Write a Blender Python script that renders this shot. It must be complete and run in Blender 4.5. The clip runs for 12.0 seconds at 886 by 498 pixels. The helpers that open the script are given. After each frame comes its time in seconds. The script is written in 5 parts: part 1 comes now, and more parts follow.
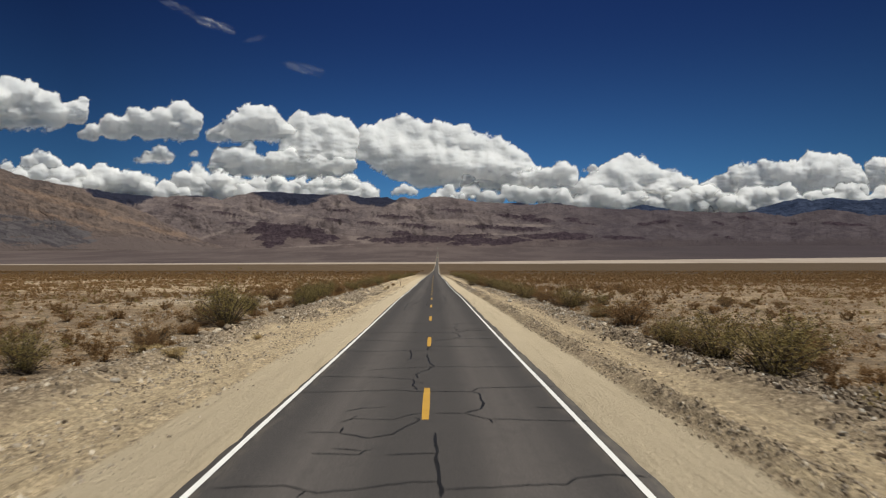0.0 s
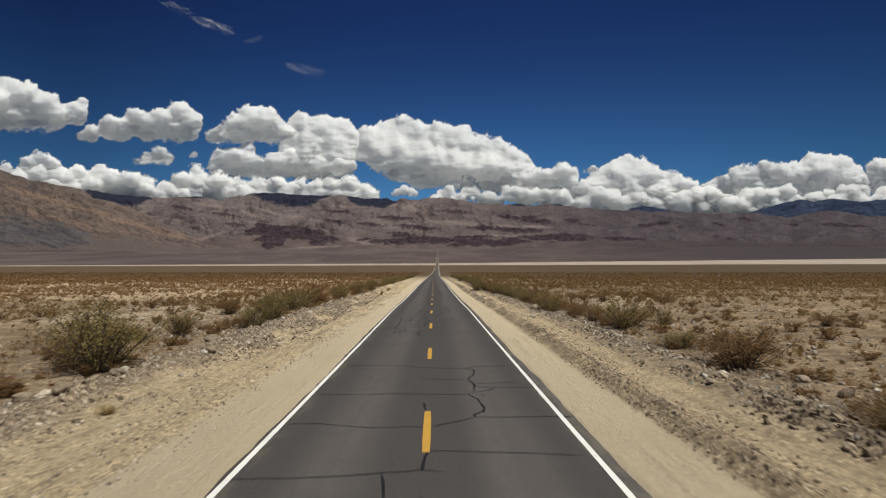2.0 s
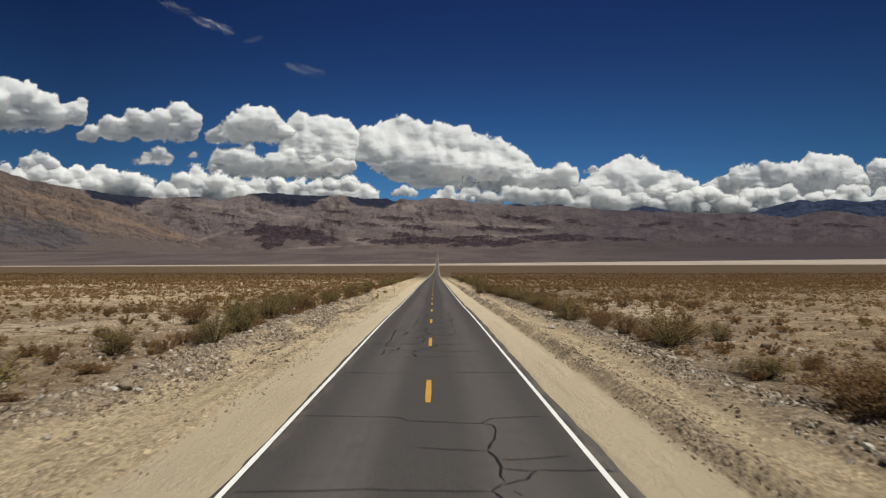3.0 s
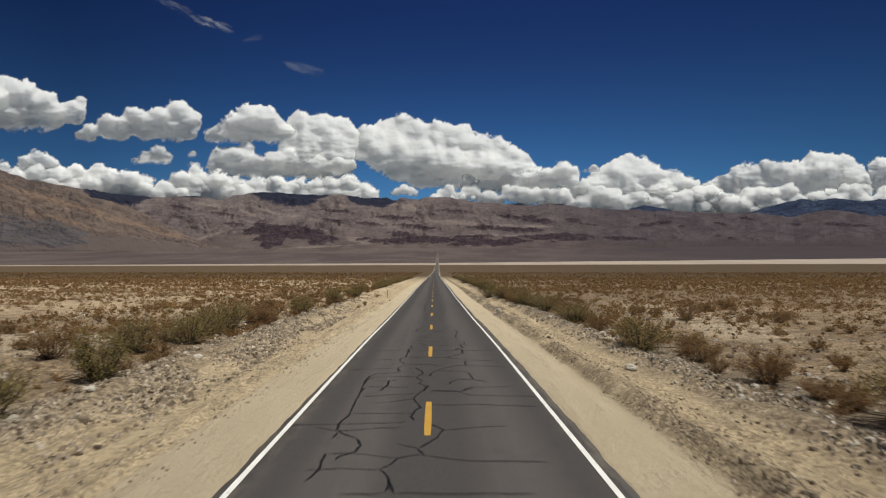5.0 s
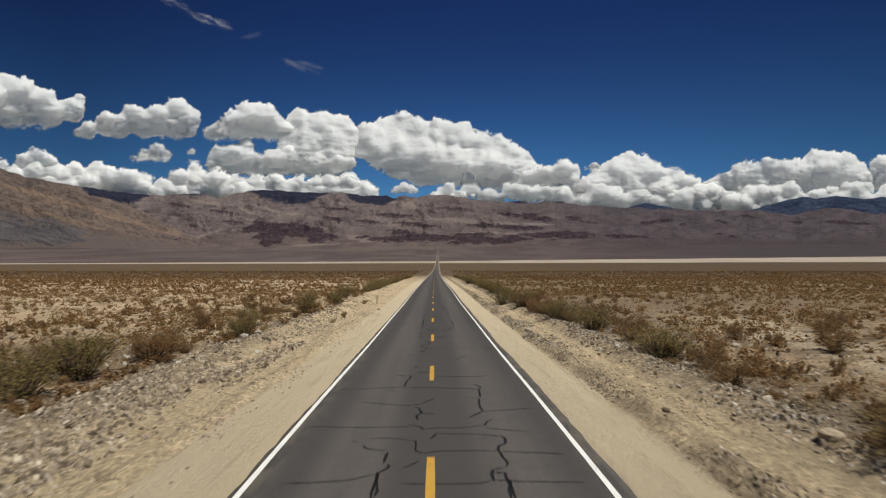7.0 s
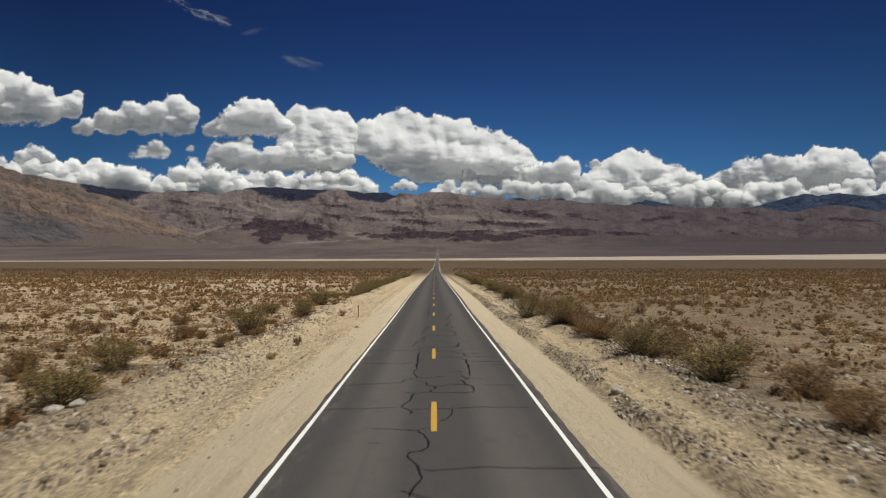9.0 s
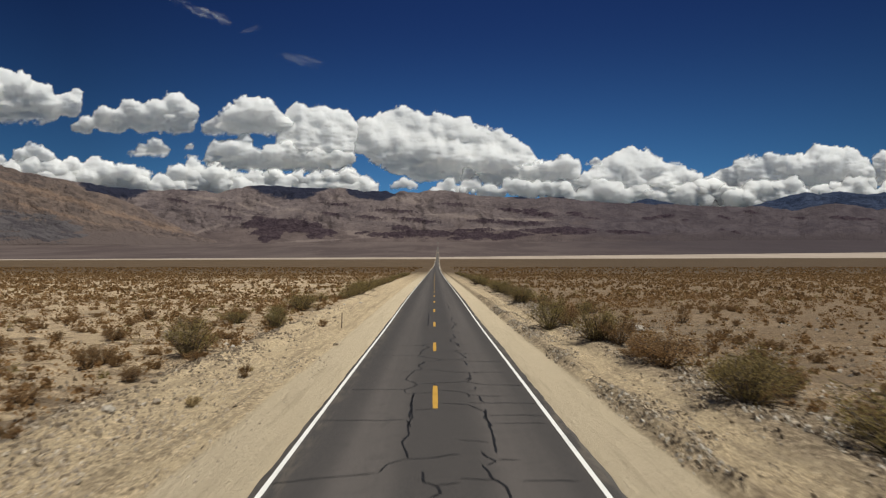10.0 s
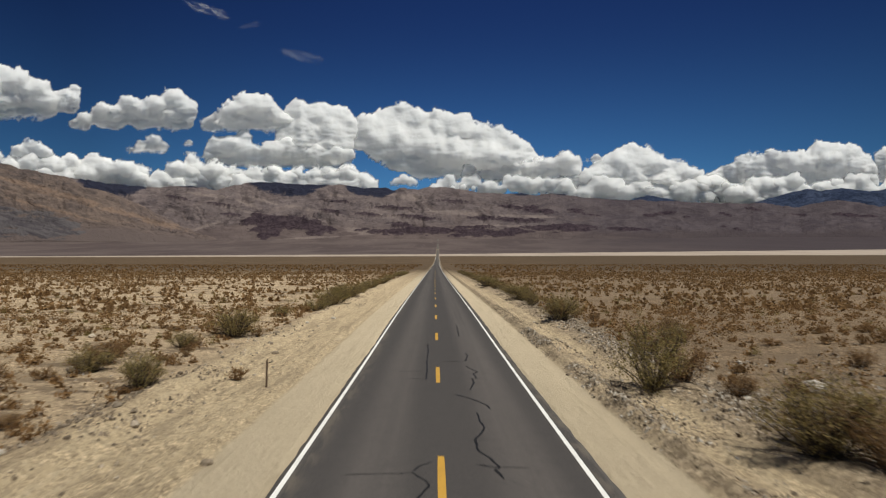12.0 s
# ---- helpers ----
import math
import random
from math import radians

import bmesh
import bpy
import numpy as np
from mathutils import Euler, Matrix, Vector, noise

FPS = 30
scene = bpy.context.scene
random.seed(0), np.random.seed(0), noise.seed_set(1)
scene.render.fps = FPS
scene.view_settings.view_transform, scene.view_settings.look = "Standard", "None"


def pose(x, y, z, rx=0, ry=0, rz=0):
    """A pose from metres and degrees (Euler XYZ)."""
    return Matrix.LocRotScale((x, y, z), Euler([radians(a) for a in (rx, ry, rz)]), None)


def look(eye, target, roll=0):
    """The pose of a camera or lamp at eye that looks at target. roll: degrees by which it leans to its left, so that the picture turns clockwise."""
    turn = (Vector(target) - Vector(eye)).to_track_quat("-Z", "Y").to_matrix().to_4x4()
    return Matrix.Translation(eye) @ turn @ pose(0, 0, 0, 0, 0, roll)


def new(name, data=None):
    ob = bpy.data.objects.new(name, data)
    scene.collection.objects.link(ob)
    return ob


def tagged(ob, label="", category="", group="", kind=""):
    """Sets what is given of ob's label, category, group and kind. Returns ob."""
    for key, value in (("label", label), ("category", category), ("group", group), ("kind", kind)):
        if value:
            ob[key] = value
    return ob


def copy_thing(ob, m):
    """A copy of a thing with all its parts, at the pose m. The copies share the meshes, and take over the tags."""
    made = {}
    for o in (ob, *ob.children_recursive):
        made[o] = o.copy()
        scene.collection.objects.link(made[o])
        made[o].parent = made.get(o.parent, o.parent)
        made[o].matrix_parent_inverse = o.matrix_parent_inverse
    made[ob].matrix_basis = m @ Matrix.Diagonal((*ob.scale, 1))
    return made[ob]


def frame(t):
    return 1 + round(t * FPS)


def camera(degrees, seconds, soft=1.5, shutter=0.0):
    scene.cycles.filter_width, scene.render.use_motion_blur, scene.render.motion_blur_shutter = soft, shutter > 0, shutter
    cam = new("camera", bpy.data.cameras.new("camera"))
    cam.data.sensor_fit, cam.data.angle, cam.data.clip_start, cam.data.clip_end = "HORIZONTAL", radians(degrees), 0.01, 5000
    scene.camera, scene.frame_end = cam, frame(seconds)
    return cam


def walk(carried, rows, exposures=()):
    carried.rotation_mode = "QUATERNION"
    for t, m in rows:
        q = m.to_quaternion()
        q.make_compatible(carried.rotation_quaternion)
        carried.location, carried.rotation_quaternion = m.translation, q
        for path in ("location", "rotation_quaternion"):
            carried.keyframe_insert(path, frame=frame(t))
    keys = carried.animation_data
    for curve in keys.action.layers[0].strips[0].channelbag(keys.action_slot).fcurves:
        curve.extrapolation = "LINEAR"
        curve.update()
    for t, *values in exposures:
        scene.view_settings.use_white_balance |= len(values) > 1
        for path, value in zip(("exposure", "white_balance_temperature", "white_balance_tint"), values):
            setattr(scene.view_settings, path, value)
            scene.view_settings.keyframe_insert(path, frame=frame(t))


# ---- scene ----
cam = camera(73.75, 12.0, soft=1.2, shutter=0.45)
PATH = [
    (0, pose(0.212, 0.71, 3.344, 91.583, 0, -0.834)),
    (0.5, pose(0.203, 3.89, 3.410, 91.616, 0, -0.834)),
    (1, pose(0.185, 7.14, 3.474, 91.647, 0, -0.834)),
    (1.5, pose(0.165, 10.51, 3.541, 91.677, 0, -0.834)),
    (2, pose(0.150, 13.97, 3.605, 91.706, 0, -0.834)),
    (2.5, pose(0.139, 17.52, 3.658, 91.727, 0, -0.834)),
    (3, pose(0.135, 21.15, 3.696, 91.739, 0, -0.834)),
    (3.5, pose(0.131, 24.84, 3.715, 91.739, 0, -0.834)),
    (4, pose(0.122, 28.61, 3.719, 91.729, 0, -0.834)),
    (4.5, pose(0.108, 32.46, 3.720, 91.708, 0, -0.834)),
    (5, pose(0.088, 36.42, 3.732, 91.680, 0, -0.834)),
    (5.5, pose(0.066, 40.50, 3.760, 91.644, 0, -0.834)),
    (6, pose(0.043, 44.65, 3.798, 91.603, 0, -0.834)),
    (6.5, pose(0.014, 48.84, 3.837, 91.554, 0, -0.834)),
    (7, pose(-0.020, 53.10, 3.875, 91.499, 0, -0.834)),
    (7.5, pose(-0.053, 57.45, 3.914, 91.439, 0, -0.834)),
    (8, pose(-0.079, 61.89, 3.951, 91.376, 0, -0.834)),
    (8.5, pose(-0.101, 66.43, 3.980, 91.310, 0, -0.834)),
    (9, pose(-0.123, 71.08, 3.997, 91.241, 0, -0.834)),
    (9.5, pose(-0.149, 75.83, 4.006, 91.170, 0, -0.834)),
    (10, pose(-0.179, 80.64, 4.014, 91.099, 0, -0.834)),
    (10.5, pose(-0.210, 85.45, 4.026, 91.027, 0, -0.834)),
    (11, pose(-0.245, 90.29, 4.053, 90.955, 0, -0.834)),
    (11.5, pose(-0.283, 95.15, 4.101, 90.884, 0, -0.834)),
    (12, pose(-0.324, 100.04, 4.170, 90.812, 0, -0.834)),
]
walk(cam, PATH)

# ---- light ----
SUN_DIR = Vector((0.36, -0.38, 1.0)).normalized()      # towards the sun
world = bpy.data.worlds.new("desert_sky")
scene.world = world
world.use_nodes = True
wn, wl = world.node_tree.nodes, world.node_tree.links
sky = wn.new("ShaderNodeTexSky")
sky.sky_type = "NISHITA"
sky.sun_disc = False
sky.sun_elevation = math.asin(SUN_DIR.z)
sky.sun_rotation = math.atan2(SUN_DIR.x, SUN_DIR.y)
sky.altitude = 1500
sky.air_density = 1.0
sky.dust_density = 0.2
sky.ozone_density = 3.0
tint = wn.new("ShaderNodeMix")
tint.data_type, tint.blend_type = "RGBA", "MULTIPLY"
tint.inputs["Factor"].default_value = 1.0
wl.new(sky.outputs[0], tint.inputs["A"])
way = wn.new("ShaderNodeTexCoord")                      # deeper blue with height, as through a polarising filter
height = wn.new("ShaderNodeSeparateXYZ")
wl.new(way.outputs["Generated"], height.inputs[0])
deep = wn.new("ShaderNodeMapRange")
deep.interpolation_type = "SMOOTHSTEP"
deep.inputs["From Min"].default_value, deep.inputs["From Max"].default_value = 0.02, 0.42
wl.new(height.outputs["Z"], deep.inputs["Value"])
blue = wn.new("ShaderNodeMix")
blue.data_type = "RGBA"
blue.inputs["A"].default_value, blue.inputs["B"].default_value = (0.33, 0.70, 0.98, 1), (0.137, 0.243, 0.508, 1)
wl.new(deep.outputs[0], blue.inputs["Factor"])
high = wn.new("ShaderNodeMapRange")                     # paler again overhead
high.interpolation_type = "SMOOTHSTEP"
high.inputs["From Min"].default_value, high.inputs["From Max"].default_value = 0.45, 0.85
wl.new(height.outputs["Z"], high.inputs["Value"])
over = wn.new("ShaderNodeMix")
over.data_type = "RGBA"
over.inputs["B"].default_value = (0.38, 0.42, 0.55, 1)
wl.new(high.outputs[0], over.inputs["Factor"]), wl.new(blue.outputs["Result"], over.inputs["A"])
side = wn.new("ShaderNodeMath")                         # and deeper towards both sides
side.operation = "MULTIPLY"
across = wn.new("ShaderNodeMath")
across.operation = "SUBTRACT"
across.inputs[1].default_value = 0.10
wl.new(height.outputs["X"], across.inputs[0])
wl.new(across.outputs[0], side.inputs[0]), wl.new(across.outputs[0], side.inputs[1])
fade = wn.new("ShaderNodeMapRange")
fade.inputs["From Max"].default_value, fade.inputs["To Min"].default_value, fade.inputs["To Max"].default_value = 0.36, 1.23, 0.70
wl.new(side.outputs[0], fade.inputs["Value"])
broad = wn.new("ShaderNodeMix")
broad.data_type, broad.blend_type = "RGBA", "MULTIPLY"
broad.inputs["Factor"].default_value = 1.0
wl.new(over.outputs["Result"], broad.inputs["A"]), wl.new(fade.outputs[0], broad.inputs["B"])
wl.new(broad.outputs["Result"], tint.inputs["B"])
wl.new(tint.outputs["Result"], wn["Background"].inputs["Color"])
wn["Background"].inputs["Strength"].default_value = 0.055
sun_data = bpy.data.lights.new("sun", "SUN")
sun_data.energy, sun_data.angle, sun_data.color = 4.8, radians(0.53), (0.985, 0.965, 0.885)
sun = new("sun", sun_data)
sun.matrix_world = look(SUN_DIR * 100, (0, 0, 0))

# ---- materials ----
class Nodes:
    """A small writer of node materials."""

    def __init__(self, name, roughness=0.9, specular=0.2):
        self.mat = bpy.data.materials.new(name)
        self.mat.use_nodes = True
        self.n, self.l = self.mat.node_tree.nodes, self.mat.node_tree.links
        self.bsdf = self.n["Principled BSDF"]
        self.bsdf.inputs["Roughness"].default_value = roughness
        self.bsdf.inputs["Specular IOR Level"].default_value = specular
        self.geo = self.n.new("ShaderNodeNewGeometry")
        self.pos = self.geo.outputs["Position"]

    def put(self, socket, value):
        if hasattr(value, "links"):
            self.l.new(value, socket)
        elif isinstance(value, (tuple, list)):
            socket.default_value = (*value, 1) if len(value) == 3 and socket.type == "RGBA" else value
        else:
            socket.default_value = value

    def math(self, op, a, b=0.0, clamp=False):
        m = self.n.new("ShaderNodeMath")
        m.operation, m.use_clamp = op, clamp
        self.put(m.inputs[0], a), self.put(m.inputs[1], b)
        return m.outputs[0]

    def noise(self, scale, detail=4, rough=0.55, stretch=(1, 1, 1), distort=0.0, vec=None):
        mp = self.n.new("ShaderNodeMapping")
        self.l.new(vec or self.pos, mp.inputs[0])
        mp.inputs["Scale"].default_value = stretch
        t = self.n.new("ShaderNodeTexNoise")
        self.l.new(mp.outputs[0], t.inputs["Vector"])
        for k, v in (("Scale", scale), ("Detail", detail), ("Roughness", rough), ("Distortion", distort)):
            t.inputs[k].default_value = v
        return t.outputs["Fac"]

    def cells(self, scale, out="Distance", vec=None):
        t = self.n.new("ShaderNodeTexVoronoi")
        self.l.new(vec or self.pos, t.inputs["Vector"])
        t.inputs["Scale"].default_value = scale
        return t.outputs[out]

    def step(self, value, lo, hi, a=0.0, b=1.0):
        m = self.n.new("ShaderNodeMapRange")
        m.interpolation_type = "SMOOTHSTEP"
        self.put(m.inputs["Value"], value)
        for k, v in (("From Min", lo), ("From Max", hi), ("To Min", a), ("To Max", b)):
            self.put(m.inputs[k], v)
        return m.outputs[0]

    def mix(self, fac, a, b, blend="MIX"):
        m = self.n.new("ShaderNodeMix")
        m.data_type, m.blend_type = "RGBA", blend
        self.put(m.inputs["Factor"], fac), self.put(m.inputs["A"], a), self.put(m.inputs["B"], b)
        return m.outputs["Result"]

    def xyz(self):
        s = self.n.new("ShaderNodeSeparateXYZ")
        self.l.new(self.pos, s.inputs[0])
        return s.outputs

    def object_random(self):
        return self.n.new("ShaderNodeObjectInfo").outputs["Random"]

    def island_random(self):
        return self.geo.outputs["Random Per Island"]

    def bump(self, height, strength=0.5, distance=0.02):
        b = self.n.new("ShaderNodeBump")
        self.put(b.inputs["Height"], height)
        b.inputs["Strength"].default_value, b.inputs["Distance"].default_value = strength, distance
        self.l.new(b.outputs[0], self.bsdf.inputs["Normal"])

    def done(self, colour):
        self.put(self.bsdf.inputs["Base Color"], colour)
        return self.mat


def asphalt():
    m = Nodes("asphalt", 0.9, 0.15)
    x, y, z = m.xyz()
    ax = m.math("ABSOLUTE", m.math("SUBTRACT", m.math("ABSOLUTE", x), 1.72))
    wheel = m.step(ax, 0.25, 1.1)
    c = m.mix(m.noise(0.35, 3, 0.6, (1, 0.12, 1)), (0.072, 0.062, 0.056), (0.115, 0.099, 0.089))
    c = m.mix(m.math("MULTIPLY", wheel, 0.8), c, (0.041, 0.036, 0.034))
    c = m.mix(m.step(m.noise(1.7, 4, 0.6, (1, 0.012, 1)), 0.40, 0.62, 0, 0.32), c, (0.050, 0.044, 0.041))
    c = m.mix(m.step(m.noise(60, 2, 0.7), 0.35, 0.7), m.mix(0.3, c, (0.03, 0.03, 0.03)), m.mix(0.16, c, (0.25, 0.23, 0.21)))
    c = m.mix(m.step(m.noise(1.6, 4, 0.65), 0.5, 0.75, 0, 0.3), c, (0.045, 0.042, 0.04))
    dust = m.math("MULTIPLY", m.step(m.math("ABSOLUTE", x), 2.9, 3.75), m.step(m.noise(3.0, 5, 0.7, (1, 0.25, 1)), 0.42, 0.62))
    c = m.mix(m.math("MULTIPLY", dust, 0.28), c, (0.33, 0.27, 0.19))
    c = m.mix(m.step(m.math("ABSOLUTE", x), 3.42, 3.50, 0, 0.5), c, m.mix(m.noise(5.0, 5, 0.7), (0.085, 0.076, 0.070), (0.135, 0.120, 0.104)))
    m.bump(m.noise(90, 3, 0.7), 0.35, 0.008)
    return m.done(c)


def paint(name, colour, wear=0.5):
    m = Nodes(name, 0.6, 0.35)
    c = m.mix(m.step(m.noise(7, 5, 0.7), 0.62 - wear * 0.1, 0.80), colour, (0.09, 0.085, 0.08))
    c = m.mix(m.step(m.noise(1.2, 3), 0.45, 0.7, 0, 0.25), c, tuple(v * 0.6 for v in colour))
    m.bump(m.noise(70, 2), 0.25, 0.006)
    return m.done(c)


def ground_mat():
    m = Nodes("desert_ground", 0.95, 0.1)
    x, y, z = m.xyz()
    q = m.math("MINIMUM", m.math("MAXIMUM", y, 0.0), 600.0)
    bend = m.math("ADD", m.math("MULTIPLY", q, -0.0028), m.math("MULTIPLY", m.math("MULTIPLY", q, q), 0.5 * 0.0094 / 600))
    bend = m.math("ADD", bend, m.math("MULTIPLY", m.math("MAXIMUM", m.math("SUBTRACT", y, 600.0), 0.0), 0.0066))
    xg = x
    x = m.math("SUBTRACT", x, bend)
    ax = m.math("ABSOLUTE", x)
    wob = m.math("MULTIPLY", m.math("SUBTRACT", m.noise(0.5, 4, 0.6), 0.5), 2.4)
    axw = m.math("ADD", ax, wob)
    # smooth graded sand beside the pavement
    sand = m.mix(m.noise(0.6, 5, 0.6, (1, 0.35, 1)), (0.475, 0.385, 0.258), (0.585, 0.480, 0.334))
    sand = m.mix(m.step(m.noise(14, 4, 0.7), 0.5, 0.75, 0, 0.35), sand, (0.30, 0.235, 0.155))
    # gravelly outer verge
    grav = m.mix(m.noise(1.6, 7, 0.72), (0.41, 0.312, 0.192), (0.63, 0.498, 0.315))
    grav = m.mix(m.step(m.noise(5.0, 6, 0.75), 0.50, 0.60, 0, 0.62), grav, (0.21, 0.162, 0.108))
    grav = m.mix(m.step(m.noise(7.0, 5, 0.7), 0.56, 0.62, 0, 0.5), grav, (0.62, 0.51, 0.35))
    speck = m.step(m.cells(11), 0.16, 0.30)
    pick = m.step(m.noise(2.3, 4, 0.6), 0.42, 0.56)
    grav = m.mix(m.math("MULTIPLY", m.math("MULTIPLY", m.math("SUBTRACT", 1.0, speck), pick), 0.6), grav, (0.13, 0.110, 0.090))
    clod = m.step(m.cells(4.2), 0.10, 0.24)
    some = m.step(m.noise(1.3, 4, 0.7), 0.44, 0.56)
    grav = m.mix(m.math("MULTIPLY", m.math("MULTIPLY", m.math("SUBTRACT", 1.0, clod), some), 0.4), grav, (0.24, 0.185, 0.125))
    tracks = m.noise(2.6, 4, 0.65, (1, 0.06, 1))
    grav = m.mix(m.step(tracks, 0.52, 0.62, 0, 0.5), grav, (0.27, 0.21, 0.138))
    grav = m.mix(m.step(tracks, 0.46, 0.34, 0, 0.5), grav, (0.53, 0.425, 0.28))
    sand = m.mix(m.step(tracks, 0.55, 0.70, 0, 0.35), sand, (0.33, 0.26, 0.17))
    def pebbled(colour, scale, much):
        """Stones of many tones, each of one colour."""
        lone = m.n.new("ShaderNodeSeparateColor")
        m.l.new(m.cells(scale, "Color"), lone.inputs[0])
        tone = m.mix(m.step(lone.outputs[0], 0.0, 1.0), (0.52, 0.50, 0.49), (1.42, 1.42, 1.42))
        return m.mix(much, colour, m.mix(1.0, colour, tone, "MULTIPLY"))

    grav = pebbled(pebbled(grav, 17.0, m.step(m.noise(1.1, 4, 0.65), 0.40, 0.58, 0.15, 0.75)), 8.0, m.step(m.noise(0.8, 4, 0.65), 0.48, 0.60, 0, 0.6))
    # broken stone and grit of the spoil banks
    spoil = m.mix(m.step(m.noise(4.5, 7, 0.75), 0.38, 0.66), (0.165, 0.124, 0.083), (0.46, 0.364, 0.246))
    spoil = pebbled(pebbled(spoil, 12.0, 0.8), 5.5, 0.6)
    # open desert: pale pans, tan soil, darker stony patches
    soil = m.mix(m.step(m.noise(0.11, 6, 0.62), 0.35, 0.68), (0.235, 0.165, 0.100), (0.392, 0.290, 0.181))
    soil = m.mix(m.step(m.noise(0.9, 5, 0.65), 0.50, 0.70, 0, 0.5), soil, (0.155, 0.106, 0.067))
    soil = m.mix(m.step(m.noise(0.045, 4, 0.6), 0.56, 0.70, 0, 0.6), soil, (0.42, 0.315, 0.20))
    soil = m.mix(m.step(m.noise(3.0, 6, 0.74), 0.50, 0.60, 0, 0.62), soil, (0.095, 0.072, 0.052))
    soil = m.mix(m.step(m.noise(1.1, 6, 0.7, (0.5, 1.6, 1)), 0.55, 0.62, 0, 0.5), soil, (0.43, 0.325, 0.21))
    soil = m.mix(m.math("MULTIPLY", m.math("MULTIPLY", m.math("SUBTRACT", 1.0, clod), some), 0.7), soil, (0.44, 0.35, 0.245))
    soil = m.mix(m.math("MULTIPLY", m.math("MULTIPLY", m.math("SUBTRACT", 1.0, speck), m.step(m.noise(1.7, 4, 0.6), 0.40, 0.52)), 0.85), soil, (0.085, 0.064, 0.047))
    wash = m.math("MULTIPLY", m.step(m.math("ADD", y, m.math("MULTIPLY", wob, 6)), 82, 98), m.step(x, -9.0, -12.0))
    soil = m.mix(m.math("MULTIPLY", wash, 0.68), soil, (0.48, 0.368, 0.235))
    stony = m.math("MULTIPLY", m.step(m.math("ADD", y, m.math("MULTIPLY", wob, 8)), 92, 130), m.step(x, 10, 17, 0, 0.6))
    soil = m.mix(stony, soil, (0.158, 0.110, 0.069))
    for cx, cy, rx, ry in ((21.5, 84.0, 3.2, 12.0), (24.0, 96.0, 2.2, 8.0), (19.5, 74.0, 2.0, 6.0), (-20.5, 68.0, 4.5, 5.0), (-26.0, 60.0, 5.0, 4.0)):
        u, w = m.math("DIVIDE", m.math("SUBTRACT", xg, cx), rx), m.math("DIVIDE", m.math("SUBTRACT", y, cy), ry)
        far_out = m.math("ADD", m.math("ADD", m.math("MULTIPLY", u, u), m.math("MULTIPLY", w, w)), m.math("MULTIPLY", wob, 0.3))
        soil = m.mix(m.step(far_out, 1.5, 0.4, 0, 0.85), soil, m.mix(m.noise(1.2, 5, 0.6), (0.36, 0.285, 0.195), (0.46, 0.37, 0.255)))
    soil = pebbled(pebbled(soil, 13.0, m.step(m.noise(0.5, 5, 0.65), 0.40, 0.56, 0.1, 0.8)), 5.0, m.step(m.noise(0.3, 5, 0.65), 0.46, 0.58, 0, 0.7))
    c = m.mix(m.step(m.math("ADD", ax, m.math("MULTIPLY", wob, 0.10)), 5.45, 5.75), sand, grav)
    xw = m.math("ADD", x, m.math("MULTIPLY", wob, 0.5))
    xs = m.math("ADD", x, m.math("MULTIPLY", wob, 0.10))
    row = m.math("MULTIPLY", m.step(xs, 5.50, 5.72), m.step(xw, 7.3, 6.7))
    bank = m.math("MULTIPLY", m.step(xw, 8.0, 9.0), m.step(xw, 13.0, 11.5))
    left_bank = m.math("MULTIPLY", m.math("MULTIPLY", m.step(xw, -8.6, -9.6), m.step(xw, -13.0, -11.6)), m.step(y, 100, 84))
    mid = m.math("MULTIPLY", m.math("MULTIPLY", m.step(xw, 6.8, 7.6), m.step(xw, 9.6, 8.8)), m.step(m.noise(0.7, 6, 0.7, (1, 0.45, 1)), 0.42, 0.64, 0.0, 0.45))
    c = m.mix(mid, c, pebbled(m.mix(m.noise(3.5, 6, 0.7), (0.21, 0.163, 0.112), (0.44, 0.352, 0.240)), 10.0, 0.7))
    c = m.mix(m.math("MULTIPLY", m.math("MULTIPLY", row, m.step(m.noise(0.9, 5, 0.7, (1, 0.4, 1)), 0.30, 0.56)), 0.72), c, spoil)
    soil = m.mix(m.math("MULTIPLY", m.step(m.noise(0.35, 6, 0.75, (0.6, 1.6, 1)), 0.50, 0.58), m.step(m.noise(0.05, 3), 0.38, 0.52)), soil, m.mix(m.noise(5, 4, 0.8), (0.105, 0.076, 0.052), (0.28, 0.205, 0.132)))
    c = m.mix(m.step(axw, 9.4, 12.0), c, soil)
    litter = m.mix(m.step(m.noise(5.5, 7, 0.75), 0.36, 0.68), (0.075, 0.056, 0.040), (0.34, 0.265, 0.180))
    under = m.math("MULTIPLY", m.math("MULTIPLY", m.step(xw, 9.0, 10.0), m.step(xw, 13.5, 12.0)), m.step(m.noise(0.30, 5, 0.65), 0.36, 0.54))
    c = m.mix(m.math("MULTIPLY", m.math("ADD", bank, left_bank), 0.82), c, spoil)
    c = m.mix(m.math("MULTIPLY", under, 0.85), c, litter)
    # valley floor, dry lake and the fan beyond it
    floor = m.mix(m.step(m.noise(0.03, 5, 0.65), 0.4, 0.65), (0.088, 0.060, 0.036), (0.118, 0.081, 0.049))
    # floor colour darkens towards the right
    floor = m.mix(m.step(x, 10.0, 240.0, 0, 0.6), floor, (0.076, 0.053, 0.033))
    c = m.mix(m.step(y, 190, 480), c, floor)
    wide = m.math("ADD", y, m.math("MULTIPLY", m.math("SUBTRACT", m.noise(0.004, 4), 0.5), 60))
    lake_far = m.math("ADD", 1610.0, m.math("MAXIMUM", m.math("MULTIPLY", x, 0.27), m.math("MULTIPLY", x, 0.08)))
